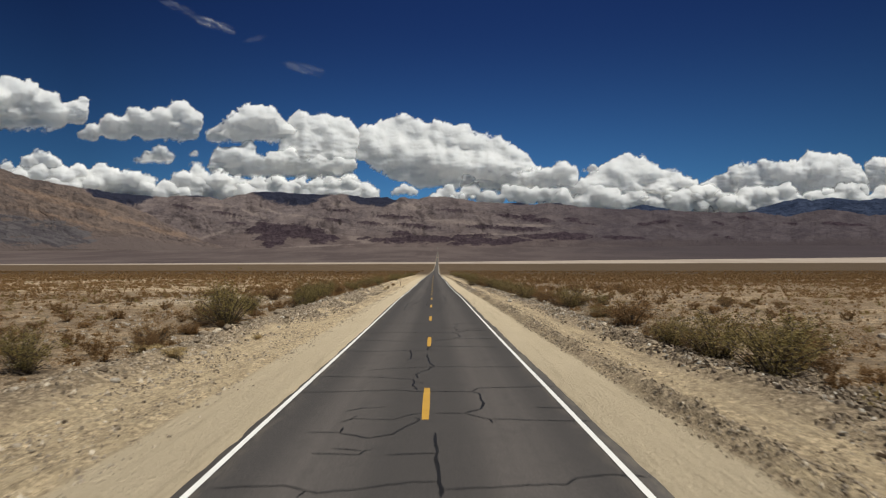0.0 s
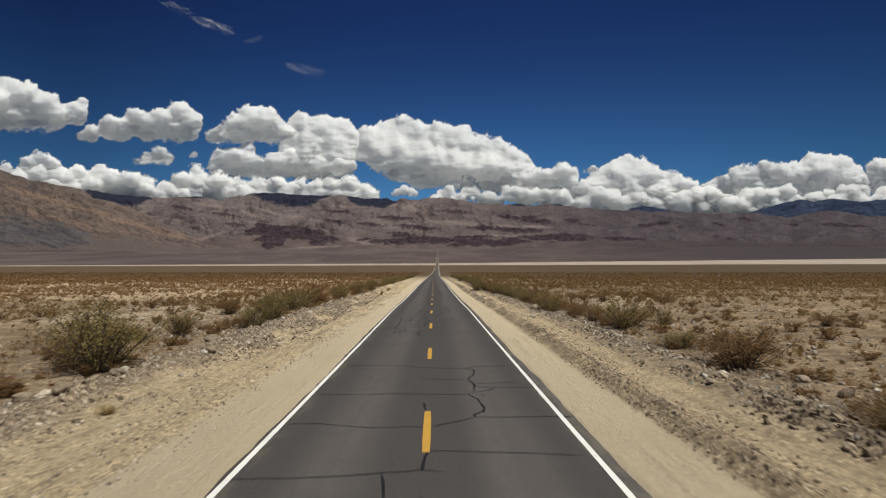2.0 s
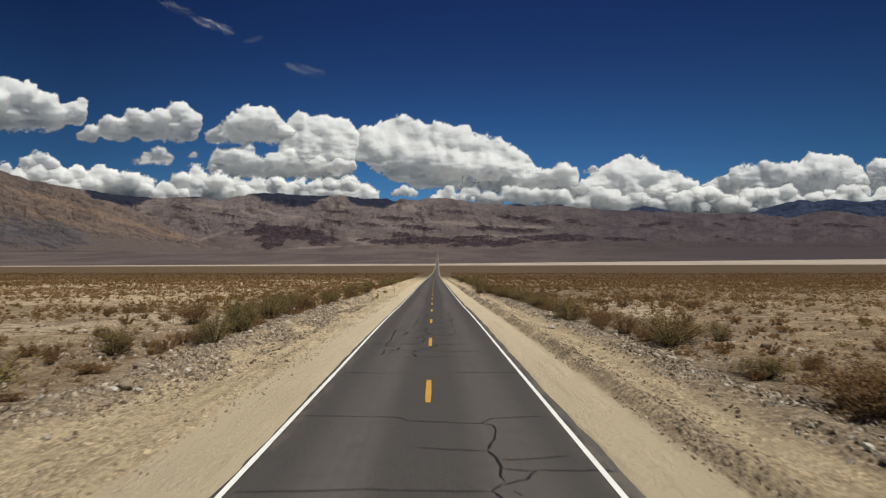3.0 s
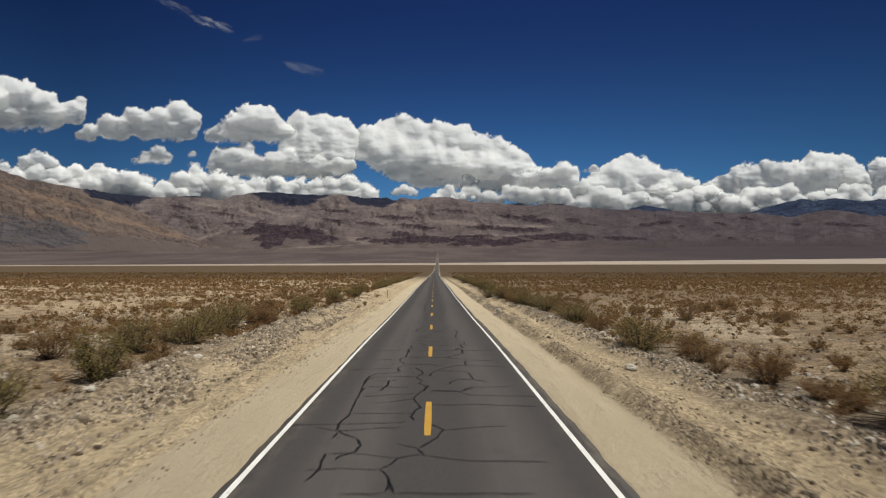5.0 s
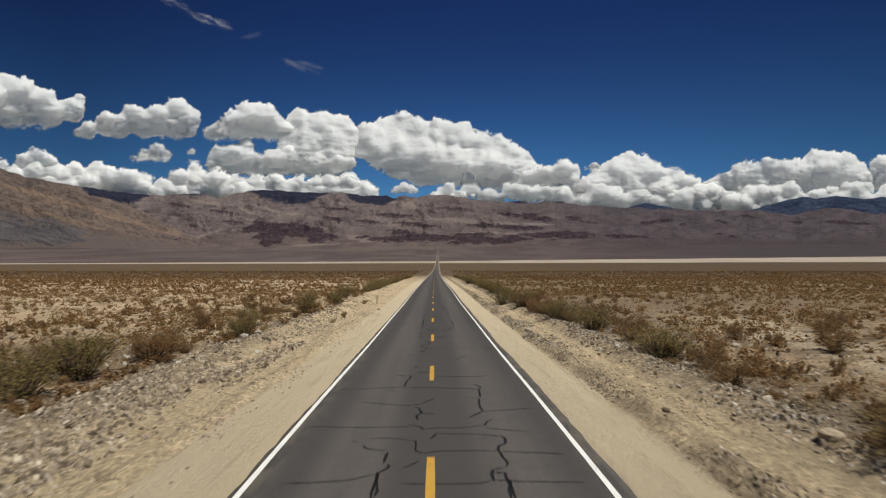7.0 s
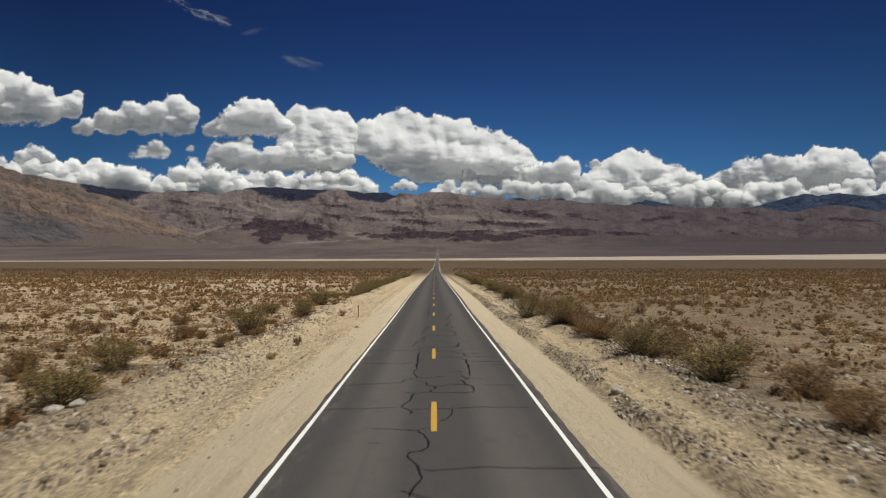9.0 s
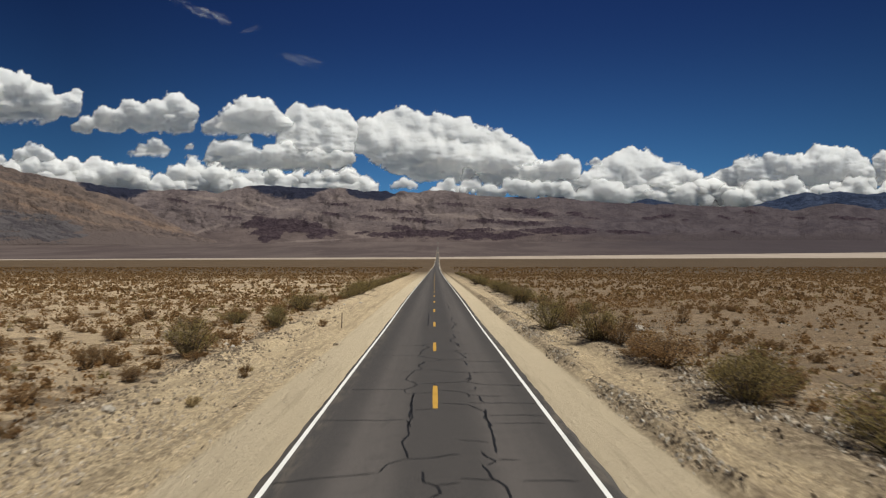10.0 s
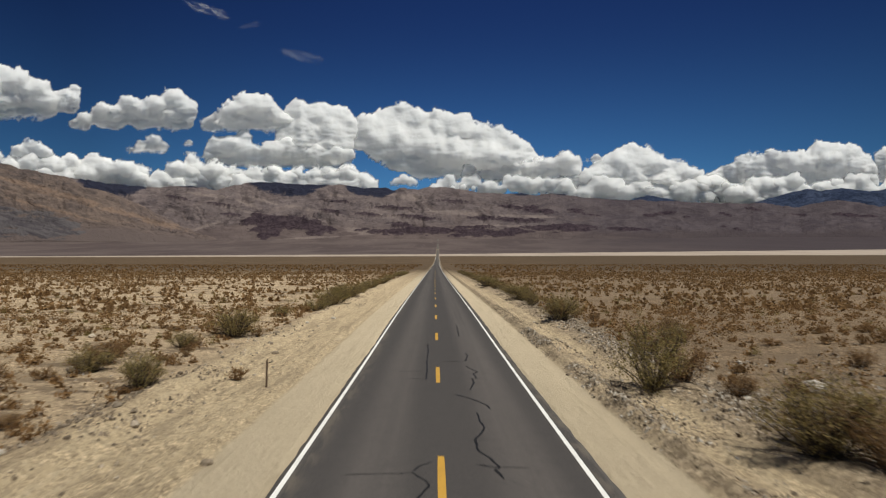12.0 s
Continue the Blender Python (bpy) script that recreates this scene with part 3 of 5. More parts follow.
LAVA = [(475, 413, 40, 20, 0.02), (548, 414, 58, 12, 0.16), (717, 423, 88, 7, 0.0), (707, 414, 26, 5, 0.1), (850, 425, 80, 10, 0.0), (895, 404, 76, 4, 0.04),
        (990, 418, 80, 6, 0.03), (1100, 420, 48, 3.5, 0.06), (935, 386, 50, 6, 0.10), (1024, 391, 38, 5, 0.20), (735, 400, 40, 3.2, 0.08), (700, 384, 44, 3, 0.05),
        (1293, 420, 12, 1.8, 0.15), (1271, 416, 6, 1.8, 0.1), (1207, 399, 7, 1.8, 0.1), (1277, 395, 16, 2.4, 0.25), (1168, 393, 22, 2.0, -0.1), (1330, 386, 26, 2.6, 0.15),
        (1141, 397, 12, 1.8, 0.05), (1402, 394, 20, 2.4, 0.1), (1500, 396, 40, 3.0, 0.05), (1137, 421, 10, 2.0, 0.1), (330, 368, 26, 2.4, 0.20), (398, 378, 30, 2.6, 0.16), (420, 396, 22, 2.2, 0.1),
        (600, 372, 34, 3.0, 0.12), (655, 396, 26, 2.4, 0.1), (800, 372, 30, 2.2, 0.06), (590, 390, 26, 2.6, 0.14)]
WASHES = [(352, 424, 66, 2.4, -0.34), (640, 424, 34, 6, 0.10), (420, 384, 44, 2.4, 0.22), (478, 372, 40, 2.6, 0.25), (250, 434, 80, 2.0, -0.10), (560, 435, 70, 1.8, -0.05),
          (452, 379, 26, 3.4, 0.35), (602, 362, 26, 3.0, 0.20), (690, 397, 46, 2.2, 0.05), (380, 362, 40, 3.0, 0.12), (540, 384, 44, 2.6, 0.16), (720, 364, 40, 5.0, 0.08), (800, 392, 60, 4.0, 0.04),
          (930, 398, 60, 2.5, 0.03), (880, 414, 60, 2.0, 0.02)]
# cloud shade on the ridge tops, put into the colour as dark blue patches
RIDGE_SHADE = [(215, 340, 66, 25, 0.07), (512, 342, 70, 21, 0.06), (655, 350, 46, 15, 0.10), (350, 345, 30, 4, 0.05), (985, 357, 26, 4, 0.08), (920, 358, 16, 4, 0.0)]
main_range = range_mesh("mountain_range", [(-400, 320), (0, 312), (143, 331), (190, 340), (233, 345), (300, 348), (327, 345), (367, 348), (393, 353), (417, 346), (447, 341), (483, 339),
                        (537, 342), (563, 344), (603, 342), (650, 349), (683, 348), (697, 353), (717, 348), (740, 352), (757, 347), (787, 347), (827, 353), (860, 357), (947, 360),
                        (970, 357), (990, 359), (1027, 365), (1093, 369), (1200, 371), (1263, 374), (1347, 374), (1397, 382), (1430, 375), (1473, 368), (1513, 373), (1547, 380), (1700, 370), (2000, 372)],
                        3200, 4330, 0.0262, 40, PURPLE, 0.026, 940, 150, -0.88, 0.88, LAVA, RIDGE_SHADE, (-0.08, 0.30), 1.15, WASHES)
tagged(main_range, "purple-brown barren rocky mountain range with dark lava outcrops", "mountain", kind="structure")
left_hill = range_mesh("hillside", [(-400, 230), (0, 296), (33, 308), (60, 316), (90, 321), (110, 327), (133, 330), (150, 335), (170, 347), (217, 359), (260, 376), (310, 402), (360, 425), (420, 447), (560, 470)],
                       3120, 3620, 0.0257, 60, TAN, 0.028, 380, 125, -0.88, -0.21, [(60, 410, 120, 22, 0.10), (20, 385, 50, 4, 0.10)], (), (9.0, 9.5), 1.0,
                       [(150, 366, 120, 5, 0.30), (250, 396, 90, 4, 0.22), (60, 343, 80, 4, 0.36), (110, 385, 90, 3, 0.26), (300, 412, 50, 3, 0.25)])
tagged(left_hill, "tan and rust banded sunlit bare mountainside", "mountain", kind="structure")
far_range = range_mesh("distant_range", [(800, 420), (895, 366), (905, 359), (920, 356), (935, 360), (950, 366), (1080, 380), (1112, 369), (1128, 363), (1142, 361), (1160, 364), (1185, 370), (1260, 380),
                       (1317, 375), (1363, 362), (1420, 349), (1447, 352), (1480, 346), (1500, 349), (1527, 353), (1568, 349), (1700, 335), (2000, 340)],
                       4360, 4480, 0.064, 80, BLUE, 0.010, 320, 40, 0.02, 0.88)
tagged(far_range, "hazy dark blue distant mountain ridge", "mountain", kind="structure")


# ---- clouds ----
def ico(sub, bumps, seed):
    bm = bmesh.new()
    bmesh.ops.create_icosphere(bm, subdivisions=sub, radius=1.0)
    off = Vector((seed * 7.1, seed * 3.3, 0))
    for v in bm.verts:
        k = sum(a * noise.noise(v.co * s + off) for s, a in bumps)
        v.co *= 1 + k
    vs = np.array([v.co[:] for v in bm.verts])
    fs = np.array([[v.index for v in f.verts] for f in bm.faces])
    bm.free()
    return vs, fs


def joined(name, pieces, material, smooth):
    """One mesh out of many (vertices, faces)."""
    vs, fs, n = [], [], 0
    for v, f in pieces:
        vs.append(v), fs.append(f + n)
        n += len(v)
    v, f = np.concatenate(vs), np.concatenate(fs)
    me = bpy.data.meshes.new(name)
    k = f.shape[1]
    me.vertices.add(len(v)), me.loops.add(f.size), me.polygons.add(len(f))
    me.vertices.foreach_set("co", v.ravel())
    me.loops.foreach_set("vertex_index", f.ravel())
    me.polygons.foreach_set("loop_start", np.arange(len(f)) * k)
    me.polygons.foreach_set("use_smooth", [smooth] * len(f))
    me.materials.append(material)
    me.update(calc_edges=True)
    return me


def cloud_body(name, F, X, Z, depth, back_depth, density, far, place, material):
    """A closed cloud body: a bulging front and a flatter back, thin and see-through at its rim."""
    unit = far / AHEAD
    r, c = X.shape
    inside = F > 0
    quad = inside[:-1, :-1] | inside[1:, :-1] | inside[:-1, 1:] | inside[1:, 1:]
    idx = np.arange(r * c).reshape(r, c)
    q = np.stack([idx[:-1, :-1], idx[:-1, 1:], idx[1:, 1:], idx[1:, :-1]], -1)[quad]
    span = np.stack([X + place[0], 0 * X + AHEAD, Z + place[1]], -1) * unit
    centre = np.array([place[0], AHEAD, place[1]]) * unit
    front = (span * (1 - depth / AHEAD)[..., None] - centre).reshape(-1, 3)
    back = (span * (1 + back_depth / AHEAD)[..., None] - centre).reshape(-1, 3)
    me = bpy.data.meshes.new(name)
    v = np.concatenate([front, back])
    way_round = np.concatenate([q[:, [k, (k + 1) % 4]] for k in range(4)])
    key, back_key = way_round[:, 0] * r * c + way_round[:, 1], way_round[:, 1] * r * c + way_round[:, 0]
    seam = way_round[~np.isin(back_key, key)]
    sides = np.stack([seam[:, 1], seam[:, 0], seam[:, 0] + r * c, seam[:, 1] + r * c], 1)
    f = np.concatenate([q, q[:, ::-1] + r * c, sides])
    keep, inv = np.unique(f, return_inverse=True)
    v, f, dens = v[keep], inv.reshape(f.shape), np.tile(density.ravel(), 2)[keep]
    me.vertices.add(len(v)), me.loops.add(f.size), me.polygons.add(len(f))
    me.vertices.foreach_set("co", v.ravel())
    me.loops.foreach_set("vertex_index", f.ravel())
    me.polygons.foreach_set("loop_start", np.arange(len(f)) * 4)
    me.polygons.foreach_set("use_smooth", [True] * len(f))
    me.materials.append(material)
    me.update(calc_edges=True)
    me.attributes.new("cover", "FLOAT", "POINT").data.foreach_set("value", dens)
    return new(name, me)


def blurred(A, passes):
    for _ in range(passes):
        P = np.pad(A, 1, mode="edge")
        A = (P[:-2, 1:-1] + P[2:, 1:-1] + P[1:-1, :-2] + P[1:-1, 2:] + 2 * A) / 6
    return A


def main_mass(F):
    """The field with its small stray islands taken out."""
    left, keep = F > 0, np.zeros(F.shape, bool)
    whole = left.sum()
    while left.any():
        isle = np.zeros(F.shape, bool)
        isle.flat[np.argmax(np.where(left, F, -9))] = True
        count = 0
        while isle.sum() > count:
            count = isle.sum()
            for _ in range(6):
                P = np.pad(isle, 1)
                isle = (P[:-2, 1:-1] | P[2:, 1:-1] | P[1:-1, :-2] | P[1:-1, 2:] | isle) & left
        left = left & ~isle
        if count > 0.05 * whole:
            keep |= isle
    return np.where(keep | (F <= 0), F, -0.01)


def budded(p, base, rng):
    """Every head of a cloud carries smaller heads on its upper and outer side, and those smaller ones again."""
    size = np.clip(p[:, 2], 5, 60) * 0.80
    grown = [np.stack([p[:, 0], base - p[:, 1], -0.55 * (base - p[:, 1]) + rng.normal(size=len(p)) * 0.25 * size, size], 1)]
    for count, lo, hi in ((10, 0.24, 0.48), (6, 0.26, 0.50)):
        old = np.repeat(grown[-1], count, 0)
        d = rng.normal(size=(len(old), 3))
        d[:, 1] = np.abs(d[:, 1]) * 1.1 - 0.15                # up
        d[:, 2] = np.abs(d[:, 2]) - 0.3                       # out towards the plain
        d /= np.linalg.norm(d, axis=1)[:, None]
        r = old[:, 3] * rng.uniform(lo, hi, len(old))
        fresh = np.concatenate([old[:, :3] + d * (old[:, 3] * 0.86)[:, None], r[:, None]], 1)
        grown.append(fresh[r > 1.6])
    return np.concatenate(grown)


def cumulus(base, puffs, seed, far=4800.0, ragged=1.0, grey=1.0):
    """A heaped cloud over a flattish base: its main heads (bearing, height, radius), budding into smaller ones."""
    p = np.array(puffs, float)
    rng = np.random.default_rng(seed)
    far = 4530 + (far - 4708) * 0.7
    unit = far / AHEAD
    cx, pitch = (p[:, 0].min() + p[:, 0].max()) / 2, 1.85
    x0, x1 = (p[:, 0] - p[:, 2]).min() - 16, (p[:, 0] + p[:, 2]).max() + 16
    top = (p[:, 1] - p[:, 2]).min() - 16
    xs, zs = np.arange(x0, x1, pitch) - cx, np.arange(-9, base - top, pitch)
    X, Z = np.meshgrid(xs, zs)
    size = float(np.clip(np.median(p[:, 2]), 8, 30))
    k = size * 0.55
    wx = X + 0.42 * size * (fbm(X / k, Z / k, 5, seed, 0.6) - 0.5)
    wz = Z + 0.42 * size * (fbm(X / k + 40, Z / k, 5, seed + 3, 0.6) - 0.5)
    F, D = np.full(X.shape, -9.0), np.full(X.shape, -900.0)
    reach = 0.28 * size + 3
    for px, pz, pd, r in budded(p, base, rng):
        i0, i1 = np.searchsorted(xs, (px - cx - r - reach, px - cx + r + reach))
        j0, j1 = np.searchsorted(zs, (pz - r - reach, pz + r + reach))
        if i1 <= i0 or j1 <= j0:
            continue
        w = (slice(j0, j1), slice(i0, i1))
        q = (wx[w] - px + cx) ** 2 + (wz[w] - pz) ** 2
        F[w] = np.maximum(F[w], r - np.sqrt(q))
        D[w] = np.maximum(D[w], np.where(q < r * r, pd + np.sqrt(np.clip(r * r - q, 0, None)), -900))
    # the body that fills the room between the heads
    soft, total = 0.34 * size, 0
    for px, py, r in p:
        dz = wz - base + py
        dz = np.where(dz < 0, dz / 1.35, dz)
        total = total + np.exp(np.clip(r * (0.84 - ((wx - px + cx) / r) ** 2 - (dz / r) ** 2) / soft, -40, 40))
    body = soft * np.log(total + 1e-9)
    F = np.maximum(F, body)
    D = np.maximum(D - 0.10 * size, 0.50 * np.sqrt(np.clip(body, 0, None) * size) - 0.55 * Z)
    wave = min(9, 0.4 * size) * (fbm(X / 30, X * 0, 4, seed + 8, 0.62) - 0.5) * ragged
    low = Z + wave
    fray = fbm(X / 9, Z / 7, 5, seed + 21, 0.66) - 0.5
    tatter = smooth01(fbm(X / 60, Z / 40, 3, seed + 27), 0.44, 0.66) * ragged
    F = np.minimum(F, low * 0.8 + 1.5) + fray * (4.5 + 16.0 * tatter) * min(1.0, size / 20)
    F = main_mass(F)
    deep = np.clip(0.66 * Z.max(), 8, 60) * (0.55 + 0.9 * fbm(X / 34, Z / 80, 3, seed + 12))
    sunk = np.clip(1 - low / deep, 0, 1.3) ** 1.6 * np.clip(deep, 6, 40) * 0.9 * grey
    shelf = (fbm(X / 44, Z / 11, 5, seed + 33, 0.6) - 0.5) * (0.35 + 0.65 * smooth01(low, 80, 10))
    heap = fbm(wx / 17, wz / 14, 5, seed + 37, 0.62, True) - 0.6
    D = blurred(D, 2) * 0.30 + blurred(D, 16) * 0.70 - sunk + size * (0.85 * shelf + 0.12 * heap)
    D = D + 1.4 * fray - np.clip(3 - F, 0, 3) * 1.2
    floor = D.min() - 4
    dens = smooth01(F, 0.0, 2.4 + 11 * tatter * fbm(X / 14, Z / 14, 3, seed + 2) + 5 * smooth01(low, 14, 0) * ragged)
    ob = cloud_body("cumulus_cloud", F, X, Z, D, -floor + 0 * D, dens, far, (cx - 768.5, 470 - base), CLOUD)
    ob.location = ((cx - 768.5) * unit, far, (470 - base) * unit + 4)
    return tagged(ob, "white billowing cumulus cloud with a grey base", "cloud", "cumulus clouds")


cumulus(234, [(16, 161, 28), (44, 178, 35), (81, 192, 31), (32, 206, 26), (69, 212, 24), (101, 206, 22), (129, 196, 18), (148, 182, 11), (-8, 186, 39), (144, 202, 16)], 100, 4830)
cumulus(254, [(319, 202, 27), (286, 214, 26), (335, 222, 24), (347, 208, 12), (242, 212, 24), (197, 222, 21), (165, 234, 16), (218, 228, 20), (307, 232, 21), (262, 224, 22), (145, 240, 9)], 130, 4840)
cumulus(291, [(283, 272, 17), (298, 278, 12), (263, 280, 14), (245, 285, 8)], 160, 4820)
cumulus(302, [(75, 285, 20), (53, 292, 17), (97, 292, 17)], 190, 4800, grey=0.7)
cumulus(352, [(16, 299, 14), (45, 309, 18), (73, 309, 21), (109, 312, 21), (142, 308, 18), (178, 304, 18), (202, 319, 22), (235, 323, 26), (259, 327, 22), (121, 327, 22), (170, 331, 22), (215, 336, 17)], 220, 4730, grey=0.45)
cumulus(278, [(346, 273, 7), (340, 275, 5)], 250, 4830)
cumulus(254, [(443, 212, 28), (417, 228, 29), (467, 215, 30), (393, 236, 18), (487, 228, 25), (372, 239, 9), (507, 238, 20), (433, 242, 17)], 280, 4850)
cumulus(311, [(540, 280, 30), (580, 285, 28), (610, 281, 18), (505, 273, 18), (533, 222, 30), (567, 228, 31), (600, 232, 27), (620, 242, 17), (547, 252, 29), (587, 258, 29), (513, 248, 22), (610, 262, 20)], 310, 4840, grey=1.1)
cumulus(316, [(390, 278, 17), (413, 282, 25), (440, 265, 17), (443, 292, 25), (487, 295, 29), (527, 298, 29), (567, 298, 29), (600, 298, 22), (513, 275, 18), (383, 295, 16), (620, 293, 13)], 340, 4800)
cumulus(365, [(350, 302, 15), (320, 322, 20), (353, 325, 25), (387, 325, 25), (423, 332, 22), (457, 332, 22), (493, 332, 22), (530, 332, 20), (560, 332, 20), (590, 332, 18), (617, 327, 20), (400, 342, 22), (633, 338, 16), (660, 344, 12)], 370, 4725, grey=0.4)
cumulus(341, [(715, 221, 24), (687, 239, 30), (652, 249, 28), (635, 263, 17), (739, 239, 30), (781, 246, 34), (815, 252, 34), (850, 263, 32), (878, 270, 30), (899, 277, 26), (927, 284, 17), (672, 270, 28), (704, 277, 36), (756, 290, 38), (808, 300, 38), (861, 304, 36), (905, 308, 30), (940, 312, 24), (730, 298, 22)], 400, 4850, grey=1.25)
cumulus(343, [(996, 303, 21), (1013, 307, 15), (968, 314, 23), (934, 321, 23), (899, 324, 23), (864, 324, 21), (829, 324, 17), (1010, 324, 17), (947, 331, 17)], 430, 4790)
cumulus(349, [(715, 334, 10), (703, 339, 8), (727, 338, 9), (736, 341, 6), (693, 343, 5)], 460, 4735, grey=0.2)
cumulus(356, [(800, 350, 7), (818, 348, 8), (836, 350, 6), (780, 352, 5)], 490, 4725, grey=0.2)
cumulus(304, [(1051, 296, 7), (1044, 299, 5), (1058, 299, 5), (1036, 301, 3)], 520, 4830)
cumulus(369, [(1109, 287, 19), (1092, 305, 28), (1135, 305, 28), (1161, 317, 26), (1066, 322, 28), (1187, 322, 26), (1212, 330, 23), (1045, 339, 28), (1122, 335, 33), (1165, 343, 28), (1221, 339, 23), (1006, 343, 23)], 550, 4760, grey=1.35)
cumulus(348, [(1311, 305, 18), (1333, 305, 21), (1359, 300, 22), (1389, 305, 24), (1445, 287, 24), (1475, 287, 23), (1501, 292, 23), (1522, 305, 20), (1419, 313, 31), (1462, 317, 33), (1505, 320, 27), (1533, 322, 17), (1367, 322, 27), (1324, 324, 26), (1281, 328, 24), (1256, 337, 20)], 580, 4800, grey=1.35)
cumulus(382, [(1238, 353, 22), (1262, 363, 17), (1281, 355, 20), (1324, 354, 21), (1187, 358, 19), (1144, 361, 19), (1410, 348, 16), (1367, 350, 21), (1535, 337, 17), (1475, 348, 19)], 610, 4725, grey=1.2)
cumulus(342, [(1561, 292, 20), (1557, 317, 21), (1587, 300, 28), (1600, 322, 23)], 640, 4800, grey=1.35)
for k, (x0, x1, y, r) in enumerate([(290, 660, 338, 17), (985, 1345, 354, 17), (1235, 1640, 351, 17), (10, 275, 330, 17), (235, 330, 340, 12), (770, 990, 344, 13)]):
    r2 = np.random.default_rng(900 + k)
    cumulus(y + 2.2 * r, [(x, y + r2.uniform(-0.8, 0.9) * r, r * r2.uniform(0.4, 1.3)) for x in np.arange(x0, x1, r * 0.6)], 910 + 30 * k, 4708, 0.5, grey=(0.4, 0.6, 0.6, 0.4, 0.4, 0.6)[k])


def cirrus(cx, cy, w, h, slope, seed, much=0.5):
    """A thin wisp of ice cloud drawn out by the wind, its streaks fanning from one end."""
    X, Z = np.meshgrid(np.arange(-w / 2, w / 2, 1.2), np.arange(-h / 2, h / 2, 1.2))
    zz = Z - slope * X + 3.5 * (fbm(X / 18, Z / 12, 3, seed + 9) - 0.5)
    oval = 1 - (X / (w * 0.48)) ** 2 - (zz / (h * (0.16 + 0.16 * (X / w + 0.5)))) ** 2
    streak = fbm(X / 17 + zz / 12, zz / 4.2 + X / 40, 5, seed, 0.65) * 0.6 + fbm(X / 6, zz / 4 + X / 9, 4, seed + 4, 0.6) * 0.4
    F = np.minimum(oval * 0.5, 0.3) + (streak - 0.5) * 1.6 + 0.06
    ob = cloud_body("cirrus_cloud", F, X, Z, np.clip(F, 0, 1) * 3 - 0.5 * Z, 0.5 * Z + 2, smooth01(F, 0.0, 0.75) ** 1.3 * much, 4850.0, (cx - 768.5, 470 - cy), CLOUD)
    ob.location = ((cx - 768.5) * 4850 / AHEAD, 4850, (470 - cy) * 4850 / AHEAD + 4)
    return tagged(ob, "thin wispy white ice cloud high above", "cloud", "cirrus clouds")


cirrus(373, 40, 84, 44, -0.30, 701, 0.26)
cirrus(312, 12, 70, 40, -0.34, 702, 0.10)
cirrus(534, 119, 84, 40, -0.18, 703, 0.10)
cirrus(448, 67, 44, 20, 0.20, 704, 0.05)


# ---- shrubs ----
def tube(p, q, r0, r1, sides=3):
    p, q = np.asarray(p, float), np.asarray(q, float)
    d = (q - p) / (np.linalg.norm(q - p) + 1e-9)
    a = np.cross(d, (0.3, 0.5, 0.81))
    a /= np.linalg.norm(a)
    b = np.cross(d, a)
    ang = np.arange(sides) / sides * 2 * math.pi
    ring = np.cos(ang)[:, None] * a + np.sin(ang)[:, None] * b
    v = np.concatenate([p + ring * r0, q + ring * r1])
    i = np.arange(sides)
    j = (i + 1) % sides
    return v, np.stack([i, j, j + sides, i + sides], -1)


def leaf_blades(points, size, rng, stretch=1.7):
    n = len(points)
    a = rng.normal(size=(n, 3))
    a /= np.linalg.norm(a, axis=1)[:, None]
    b = np.cross(a, rng.normal(size=(n, 3)))
    b /= np.linalg.norm(b, axis=1)[:, None]
    s = size * rng.uniform(0.6, 1.4, (n, 1))
    a, b = a * s * stretch * 0.62, b * s * 0.62
    v = np.stack([points - a, points + b + a * 0.4, points - b + a * 0.6], 1).reshape(-1, 3)
    return v, np.arange(n * 3).reshape(-1, 3)


